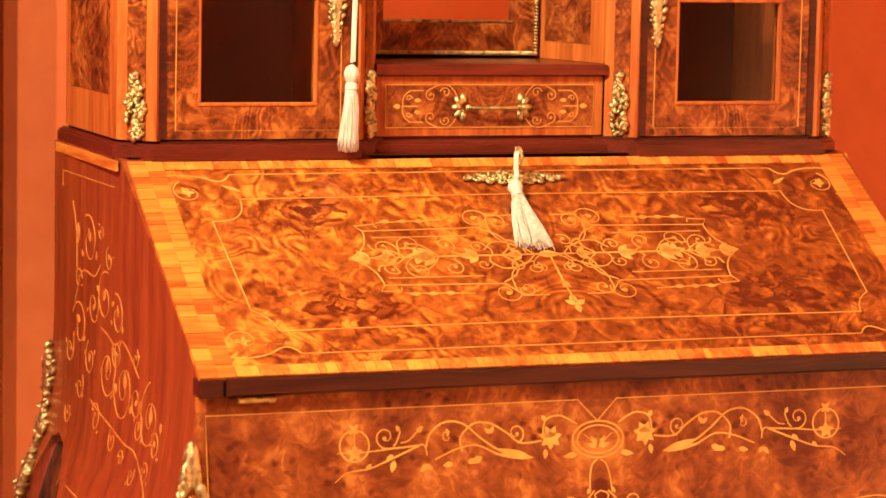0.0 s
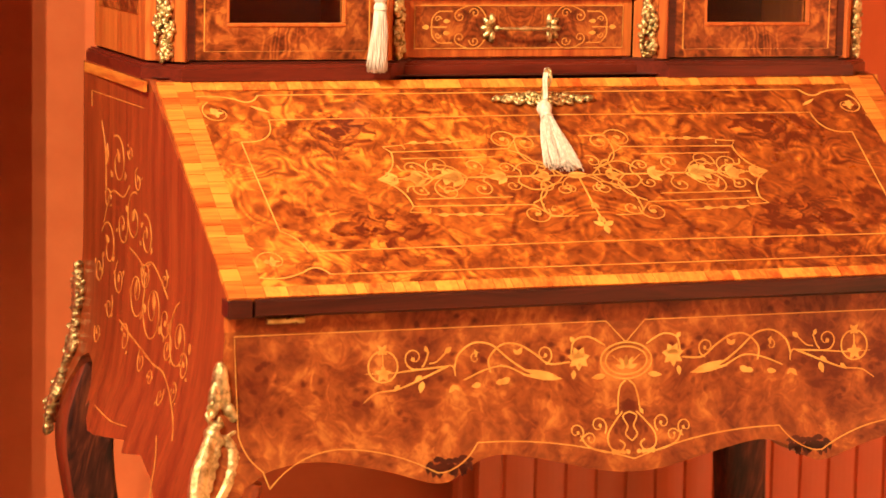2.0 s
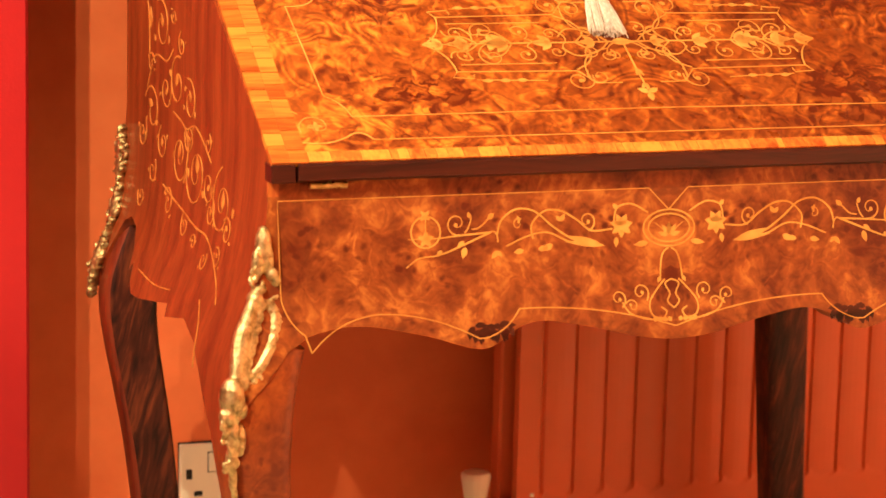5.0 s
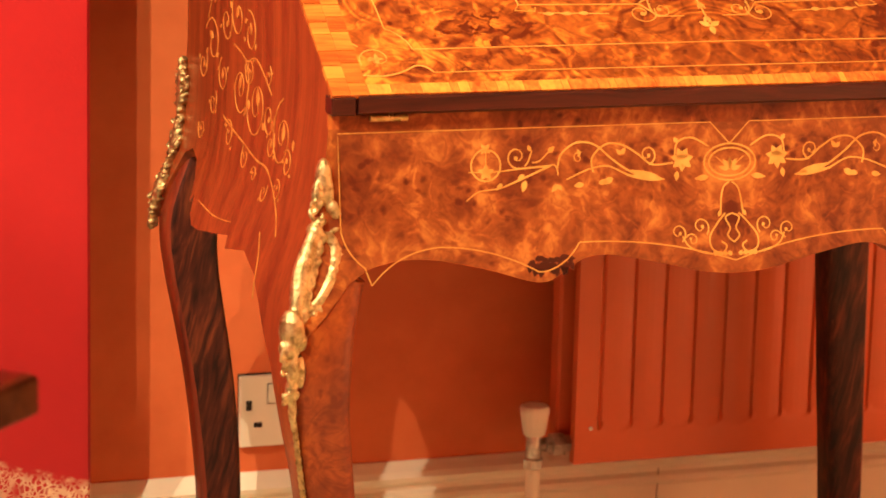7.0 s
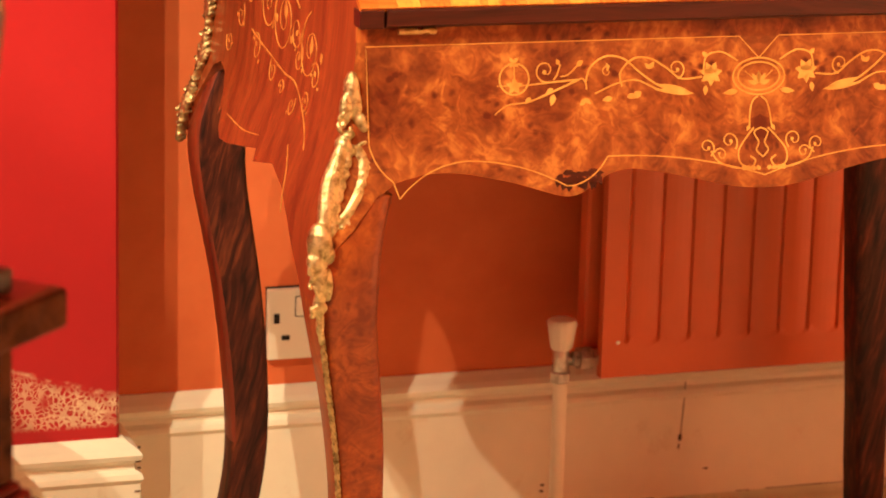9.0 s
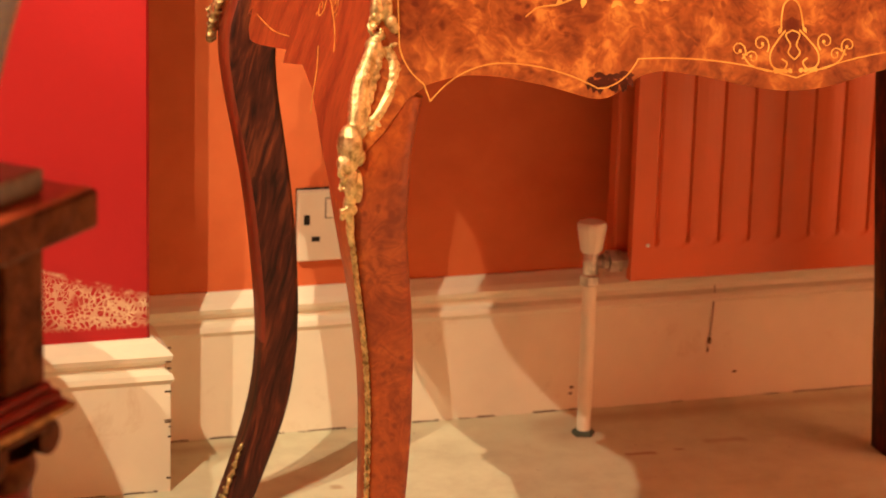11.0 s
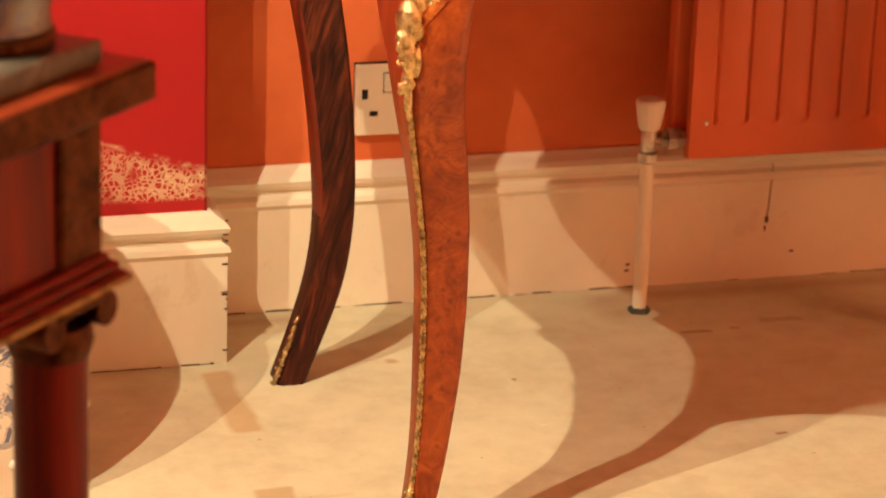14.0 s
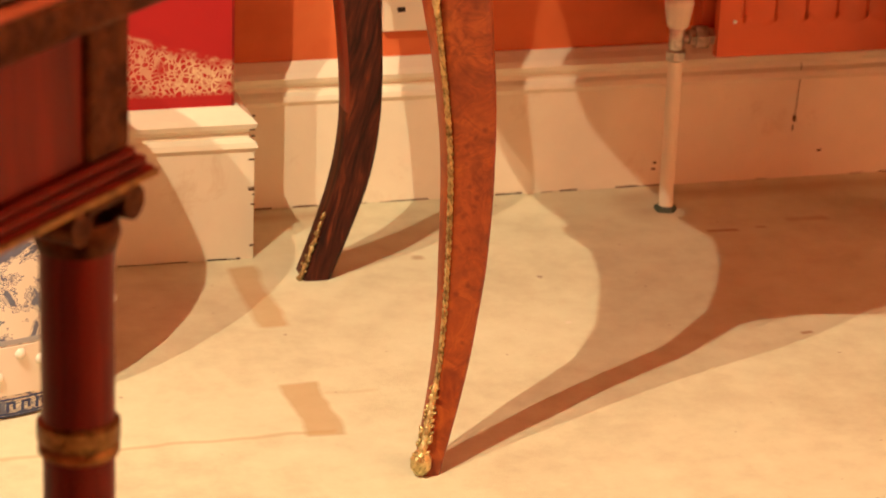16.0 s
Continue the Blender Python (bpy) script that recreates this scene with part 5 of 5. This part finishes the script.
def drawer():
    dr = bpy.data.objects.new("drawer", None)
    scene.collection.objects.link(dr)
    dr.parent = bureau
    y = 0.3205
    part("front", box(-0.1255, 0.1255, y, y + 0.018, 0.9425, 1.0045, 0.001), tulip_frame, dr, "tulipwood crossbanded drawer front")
    part("panel", box(-0.1135, 0.1135, y - 0.0008, y + 0.004, 0.9530, 0.9945), burr_door, dr)
    surf = lambda u, v: (Vector((u, y - 0.0008, v)), Vector((0, -1, 0)))
    d = Inlay()
    d.line([(0, 0.9955), (-0.1145, 0.9955), (-0.1145, 0.952), (0, 0.952)], 0.0012)
    c = 0.9735
    d.line([(-0.098, c), (-0.080, c)], 0.0016)
    for e in (-1, 1):
        d.line(bow_path((-0.096, c), (-0.088, c + e * 0.016), 0.2 * e) + [(-0.074, c + e * 0.016)], 0.0014)
        d.curl(-0.066, c + e * 0.011, 0.007, 1.5 * e, 1.3 * e)
        d.curl(-0.050, c + e * 0.014, 0.006, 3.0, -1.2 * e)
        d.line(bow_path((-0.066, c + e * 0.018), (-0.036, c + e * 0.006), 0.3 * e), 0.0014)
        d.curl(-0.090, c + e * 0.008, 0.004, 0, 1.0 * e)
        d.leaf(-0.084, c + e * 0.006, 0.008, 0, 0.5)
    d.leaf(-0.099, c, 0.008, math.pi, 0.6)
    d.mirrored()
    d.lay("drawer_marquetry", surf, dr, None, "boxwood scroll marquetry")
    bm = tube([(x, y - 0.011 - 0.004 * math.cos(math.pi * x / 0.06), 0.9725) for x in steps(-0.028, 0.028, 10)], lambda t: 0.0016 + 0.0012 * math.exp(-((t - 0.5) / 0.08) ** 2), 8)
    part("drawer_handle", bm, gilt, dr, "gilt bronze bar handle", True)
    for s in (-1, 1):
        bm = bmesh.new()
        blob(bm, (s * 0.028, y - 0.009, 0.9725), (0.0035,) * 3)
        for a in range(-2, 3):
            t = a * 0.75 + (0 if s > 0 else math.pi)
            m = Matrix.Rotation(-t, 4, "Y")
            blob(bm, (s * 0.031 + 0.007 * math.cos(t), y - 0.003, 0.9725 + 0.0085 * math.sin(t)), (0.0075, 0.0028, 0.0036), m, 6)
        part("handle_plate", bm, gilt, dr, "gilt bronze leaf plate", True)


drawer()
part("shelf_edge", prism([(-0.127, 0.3135), (0.127, 0.3135), (0.127, BACK - 0.013), (-0.127, BACK - 0.013)], 1.0055, 1.0165), red_mould, bureau)
mirror = Nodes("mirror_silver", 0.03, 1.0)
mirror.colour((0.82, 0.80, 0.76))
mirror = mirror.m


def mirror_door():
    m = bpy.data.objects.new("mirror_door", None)
    scene.collection.objects.link(m)
    m.parent = bureau
    y, x, z0, z1, g, h = 0.445, 0.100, 1.022, CAB_TOP - 0.08, 0.074, 1.057
    for name, b in (("bottom_rail", (-x, x, z0, h)), ("top_rail", (-x, x, z1 - 0.036, z1)), ("stile", (-x, -g, h, z1 - 0.036)), ("stile", (g, x, h, z1 - 0.036))):
        part(name, box(b[0], b[1], y, y + 0.016, b[2], b[3]), burr_door, m)
    part("mirror_glass", box(-g, g, y + 0.006, y + 0.010, h, z1 - 0.036), mirror, m, "dim mirror glass")
    bm = bmesh.new()
    for i in range(90):
        blob(bm, (-x + 2 * x * i / 89, y - 0.002, z0), (0.0020, 0.0028, 0.0028), None, 6)
    for s in (-1, 1):
        for i in range(60):
            blob(bm, (s * x, y - 0.002, z0 + 0.0035 * i), (0.0028, 0.0028, 0.0018), None, 6)
    part("bead_border", bm, gilt_dull, m, "beaded gilt border", True)
    part("inner_bead", box(-g, g, y - 0.0015, y + 0.004, h - 0.003, h, 0.001), gilt_dull, m)


mirror_door()
for sgn in (-1, 1):
    plan = [(sgn * 0.1265, 0.326), (sgn * 0.104, 0.462), (sgn * 0.112, 0.462), (sgn * 0.1345, 0.326)]
    part("niche_side", prism(plan, 1.0170, CAB_TOP - 0.002), tulip_frame, bureau)
    plan = [(sgn * 0.1215, 0.350), (sgn * 0.1075, 0.436), (sgn * 0.1085, 0.436), (sgn * 0.1225, 0.350)]
    part("niche_panel", prism(plan, 1.036, CAB_TOP - 0.05), burr_door, bureau)
part("niche_ceiling", box(-0.134, 0.134, 0.326, 0.46, CAB_TOP - 0.0018, CAB_TOP - 0.0002), dark_mould, bureau)


# ---- lock plate, keys and tassels ----
def fall_lock():
    bm = bmesh.new()
    for s in (-1, 1):
        for u, v, r, a, t in ((0.012, 0.281, 0.0070, 2.5, 1.3), (0.013, 0.269, 0.0070, 3.6, -1.3), (0.026, 0.280, 0.0060, 3.0, 1.3), (0.027, 0.270, 0.0055, 3.2, -1.3), (0.039, 0.277, 0.0050, 2.6, 1.2), (0.040, 0.272, 0.0040, 3.6, -1.2)):
            tube([fall_point(s * p, q, 0.0030) for p, q in curl_path(u, v, r, a, t, 16)], lambda k: 0.0024 - 0.0006 * k, 6, bm)
        floret_mount([fall_point(s * u, 0.2755, 0.001) for u in steps(0.0, 0.053, 8)], lambda t: 0.016 * (1 - t) + 0.003, 0.006, FALL_NORMAL, 71 + s, 34, bm)
    blob(bm, fall_point(0, 0.2755, 0.002), (0.006, 0.006, 0.004), None, 10)
    part("lock_plate", bm, gilt, fall, "pierced gilt bronze foliate lock plate", True)


fall_lock()


def tassel(name, label, cord, knot, down, spread, length, lean):
    """A key with a cord, a bound knot and a skirt of silk strands that hangs or lies along down."""
    ob = thing(name, label, "tassel", pose(1.1015, 2.3163, 0, 0, 0, -0.627))
    rng = random.Random(len(name) + int(1000 * length))
    part("cord", tube(cord, 0.0016, 6), silk, ob, "", True)
    part("cord", tube([Vector(p) + Vector((0.0022, -0.001, 0.001)) for p in cord], 0.0013, 6), silk, ob, "", True)
    knot, down = Vector(knot), Vector(down).normalized()
    q = Vector((0, 0, -1)).rotation_difference(down).to_matrix().to_4x4()
    bm = lathe([(0.0015, 0.004), (0.0055, 0.001), (0.0075, -0.005), (0.006, -0.011), (0.0045, -0.0135), (0.006, -0.016), (0.0062, -0.020)], 14, None, (0, 0, 0), 14, 0.06)
    bm.transform(Matrix.Translation(knot) @ q)
    part("knot", bm, silk, ob, "bound silk knot", True)
    bm = bmesh.new()
    side, out = q @ Vector((1, 0, 0)), q @ Vector((0, 1, 0))
    lean = Vector(lean)
    for i in range(230):
        a, r = rng.uniform(0, 2 * math.pi), math.sqrt(rng.uniform(0.02, 1))
        x, y = r * math.cos(a), r * math.sin(a)
        l = length * rng.uniform(0.93, 1.04)
        pts = []
        for t in steps(0, 1, 5):
            flare = 0.0050 + (spread[0] - 0.0050) * t ** 0.8
            flat = 0.0050 + (spread[1] - 0.0050) * t ** 0.8
            wob = 0.0006 * math.sin(6 * t + i)
            pts.append(knot + down * (0.018 + l * t) + side * (x * flare + wob) + out * (y * flat) + lean * t * t)
        tube(pts, 0.00065, 4, bm)
    part("skirt", bm, silk, ob, "white silk strands", True)
    return ob


key = tassel("key_tassel", "white silk tassel hanging from the cabinet door key", [(-0.166, 0.276, 1.100), (-0.1665, 0.272, 1.085), (-0.1675, 0.272, 1.05), (-0.168, 0.272, 1.020)], (-0.168, 0.272, 1.014), (0, 0, -1), (0.0105, 0.009), 0.062, (-0.002, 0, 0))
part("key", tube([(-0.166, 0.293, 1.092), (-0.166, 0.276, 1.092)], 0.003, 8), gilt, key, "", True)
p0, p1 = fall_point(-0.003, 0.276, 0.030), fall_point(-0.007, 0.256, 0.010)
down = fall_point(-0.016, 0.172, 0.004) - p1
low = tassel("key_tassel", "white silk tassel lying on the sloping fall from its key", [fall_point(0.001, 0.285, 0.018), fall_point(0.001, 0.288, 0.030), fall_point(-0.004, 0.275, 0.026), p1 + Vector((0.001, 0, 0.006)), p1], p1, down, (0.0205, 0.006), 0.070, (0.004, 0, -0.002))
bm = tube([fall_point(0.0, 0.277, 0.0), fall_point(0.0, 0.277, 0.020)], 0.0022, 8)
ring = [fall_point(0.0, 0.277 + 0.008 * math.cos(a), 0.028 + 0.009 * math.sin(a)) for a in steps(0, 2 * math.pi, 18)]
tube(ring, 0.0018, 6, bm)
part("key", bm, gilt, low, "gilt key bow", True)


# ---- side table with a vase, and the garden seat under it ----
table_wood = straight_wood("red_mahogany_table", (0.055, 0.004, 0.002), (0.16, 0.011, 0.004), "z", 0.42, 0.0, 0.5)
table_wood.node_tree.nodes["Principled BSDF"].inputs["Specular IOR Level"].default_value = 0.14
table_top_wood = straight_wood("mahogany_table_top", (0.10, 0.014, 0.006), (0.22, 0.034, 0.010), "x", 0.34, 0.05, 0.5)
carved = metal("dark_carved_bronze", (0.022, 0.006, 0.004), (0.10, 0.036, 0.014), 0.58, 60)
marble = Nodes("grey_green_marble", 0.35)
mc = marble.coords()
marble.colour(marble.ramp(marble.noise(marble.warp(mc, 12, 0.06), 30, 6, 0.7, 1.5), (0.30, (0.022, 0.018, 0.014)), (0.55, (0.075, 0.062, 0.048)), (0.75, (0.19, 0.165, 0.13))))
marble = marble.m


def side_table(where):
    """A square-ended table on turned columns: frieze with corner blocks, moulded edges, carved borders. The corner is the origin; it runs to -x and +y."""
    ob = thing("side_table", "red mahogany side table with carved bronze borders on turned legs", "table", where)
    L, D = 0.60, 0.42
    part("top", box(-L, 0, 0, D, 0.656, 0.678, 0.004, 2), table_top_wood, ob, "polished mahogany top")
    for x0, x1, y0, y1 in ((-L, 0.002, -0.003, 0.006), (-0.006, 0.003, 0.0065, D), (-L, 0.002, D - 0.006, D + 0.003)):
        part("carved_border", box(x0, x1, y0, y1, 0.650, 0.676, 0.002), carved, ob, "dark carved border")
    k = 0.026
    part("frieze", box(-L + k, -k - 0.002, k + 0.002, D - k, 0.548, 0.6555), table_wood, ob)
    for cx in (-k, -L + k + 0.046):
        for cy in (k, D - k - 0.046):
            part("corner_block", box(cx - 0.046, cx + 0.003, cy - 0.003, cy + 0.046, 0.546, 0.6555, 0.003), carved, ob, "carved bronze corner block")
    bm = bmesh.new()
    for z, o in ((0.546, 0.006), (0.540, 0.011), (0.533, 0.015)):
        box(-L + k - o, -k + o, k - o, D - k + o, z - 0.007, z, 0.002, 1, bm)
    part("lower_moulding", bm, table_wood, ob)
    part("moulding_fillet", box(-L + k - 0.016, -k + 0.0165, k - 0.0165, D - k + 0.016, 0.5255, 0.5300), aged_bronze, ob, "thin dark gilt fillet")
    for cx in (-0.053, -L + 0.053):
        for cy in (0.047, D - 0.047):
            leg = part("leg", lathe([(0.020, 0.0), (0.023, 0.02), (0.0235, 0.05), (0.0245, 0.20), (0.0250, 0.36), (0.0255, 0.500)], 28, None, (cx, cy, 0)), table_wood, ob, "turned mahogany column", True)
            part("ring", lathe([(0.0250, 0.328), (0.0282, 0.331), (0.0282, 0.336), (0.0268, 0.338), (0.0288, 0.341), (0.0288, 0.353), (0.0250, 0.356)], 28, None, (cx, cy, 0)), aged_bronze, leg, "dark gilt ring", True)
            part("abacus", box(cx - 0.028, cx + 0.028, cy - 0.028, cy + 0.028, 0.512, 0.5253, 0.003), carved, leg, "bronze abacus")
            for sx in (-1, 1):
                part("scroll", tube([(cx + sx * 0.031, cy - 0.026, 0.507), (cx + sx * 0.031, cy + 0.026, 0.507)], 0.0125, 12), carved, leg, "bronze scroll", True)
            part("neck_ring", lathe([(0.027, 0.480), (0.030, 0.490), (0.028, 0.502)], 20, None, (cx, cy, 0)), carved, leg, "", True)
    return ob


TABLE = pose(0.330, 1.748, 0, 0, 0, 47.0)
side_table(TABLE)


def blue_white(name, scale, ground=(0.74, 0.72, 0.66), blue=(0.03, 0.05, 0.17)):
    n = Nodes(name, 0.16, coat=0.4)
    c = n.coords()
    w = n.warp(c, scale * 0.6, 0.02)
    leafy = n.noise(w, scale, 4, 0.6, 2.0)
    wash = n.noise(w, scale * 2.4, 3, 0.6, 1.0)
    f = n.math("MULTIPLY", n.math("SUBTRACT", leafy, 0.52), 14, True)
    rim = n.math("SUBTRACT", 1.0, n.math("MULTIPLY", n.math("ABSOLUTE", n.math("SUBTRACT", leafy, 0.50)), 60), True)
    tint = n.mix(wash, blue, (0.13, 0.19, 0.38))
    n.colour(n.mix(n.math("MAXIMUM", n.math("MULTIPLY", f, 0.9), rim), ground, tint))
    return n.m


def vase():
    """A tall baluster vase that flares above a narrow foot, on its own square marble plinth."""
    m = pose(0.2959, 1.7358, 0.678, 0, 0, 47.0) @ pose(-0.062, 0.075, 0)
    plinth = thing("marble_plinth", "grey veined marble plinth lying on the side table", "plinth", m)
    part("slab", box(-0.085, 0.062, -0.075, 0.075, 0.0005, 0.017, 0.003, 2), marble, plinth)
    part("foot_pad", box(-0.080, 0.057, -0.070, 0.070, 0.0001, 0.0004), carved, plinth)
    v = thing("vase", "large grey and blue patterned vase on a marble plinth", "vase", pose(0.018, 0, 0) @ m @ pose(0, 0, 0.0172))
    ware = blue_white("grey_blue_glaze", 55, (0.17, 0.17, 0.17), (0.025, 0.03, 0.05))
    body = part("body", lathe([(0.047, 0.012), (0.046, 0.02), (0.050, 0.05), (0.060, 0.09), (0.072, 0.13), (0.076, 0.165), (0.072, 0.20), (0.055, 0.235), (0.040, 0.255), (0.036, 0.28), (0.036, 0.30)], 48), ware, v, "", True)
    part("foot_ring", lathe([(0.046, 0.0), (0.049, 0.003), (0.049, 0.009), (0.045, 0.0119)], 48), carved, v, "dark metal foot ring", True)
    part("rim", lathe([(0.036, 0.3001), (0.045, 0.312), (0.046, 0.316), (0.040, 0.317)], 48), ware, v, "", True)


vase()


def garden_seat():
    """A barrel-shaped porcelain seat: bulged body, plain band with raised studs, painted foot."""
    ob = thing("garden_seat", "blue and white porcelain garden seat with raised studs on the carpet", "garden seat", pose(0.275, 2.672, 0))
    china = blue_white("blue_white_porcelain", 21, (0.80, 0.79, 0.73), (0.018, 0.028, 0.11))
    wall = [(0.145, 0.0), (0.150, 0.004), (0.153, 0.03), (0.158, 0.085), (0.164, 0.15), (0.166, 0.22), (0.161, 0.30), (0.150, 0.37), (0.137, 0.42), (0.128, 0.440), (0.120, 0.446)]
    radius = lambda z: line(z, [(h, r) for r, h in wall])
    part("body", lathe(wall, 72), china, ob, "", True)
    plain = paint("white_porcelain", (0.76, 0.74, 0.68), 0.2, 0.03, None, 0.02)
    part("band", lathe([(radius(0.026) - 0.004, 0.026), (radius(0.026) + 0.0012, 0.0275), (radius(0.082) + 0.0012, 0.0805), (radius(0.082) - 0.004, 0.082)], 72), plain, ob, "plain white stud band", True)
    blue_line = paint("cobalt_line", (0.05, 0.07, 0.18), 0.25, 0.1, None, 0.02)
    pale_line = paint("grey_blue_line", (0.34, 0.36, 0.40), 0.25, 0.1, None, 0.02)
    for z, h, shade in ((0.0855, 0.0030, pale_line), (0.0225, 0.0010, blue_line), (0.0060, 0.0010, blue_line), (0.0030, 0.0008, blue_line)):
        r = radius(z) + 0.0008
        part("painted_line", lathe([(r - 0.004, z - h), (r, z - h * 0.8), (r, z + h * 0.8), (r - 0.004, z + h)], 72), shade, ob)
    stud, bar = None, None
    for i in range(44):
        a = 2 * math.pi * i / 44
        z = (0.036, 0.048, 0.062, 0.072)[(i * 2 + i // 2) % 4]
        m = Matrix.Translation((radius(z) * math.cos(a), radius(z) * math.sin(a), z))
        if stud is None:
            bm = bmesh.new()
            blob(bm, (0, 0, 0), (0.0062,) * 3, None, 10)
            stud = part("stud", bm, plain, ob, "", True, m)
        else:
            share("stud", stud, ob, m)
    # key fret painted round the foot
    for i in range(60):
        a = 2 * math.pi * i / 60
        m = Matrix.Rotation(a, 4, "Z") @ Matrix.Translation((radius(0.015) + 0.0004, 0, 0))
        if bar is None:
            bm = box(-0.002, 0.0006, -0.0012, 0.0012, 0.0085, 0.0195)
            box(-0.002, 0.0006, 0.0012, 0.0080, 0.0172, 0.0195, 0, 1, bm)
            box(-0.002, 0.0006, 0.0056, 0.0080, 0.0110, 0.0172, 0, 1, bm)
            bar = part("fret", bm, blue_line, ob, "painted cobalt key fret", False, m)
        else:
            share("fret", bar, ob, m)


garden_seat()
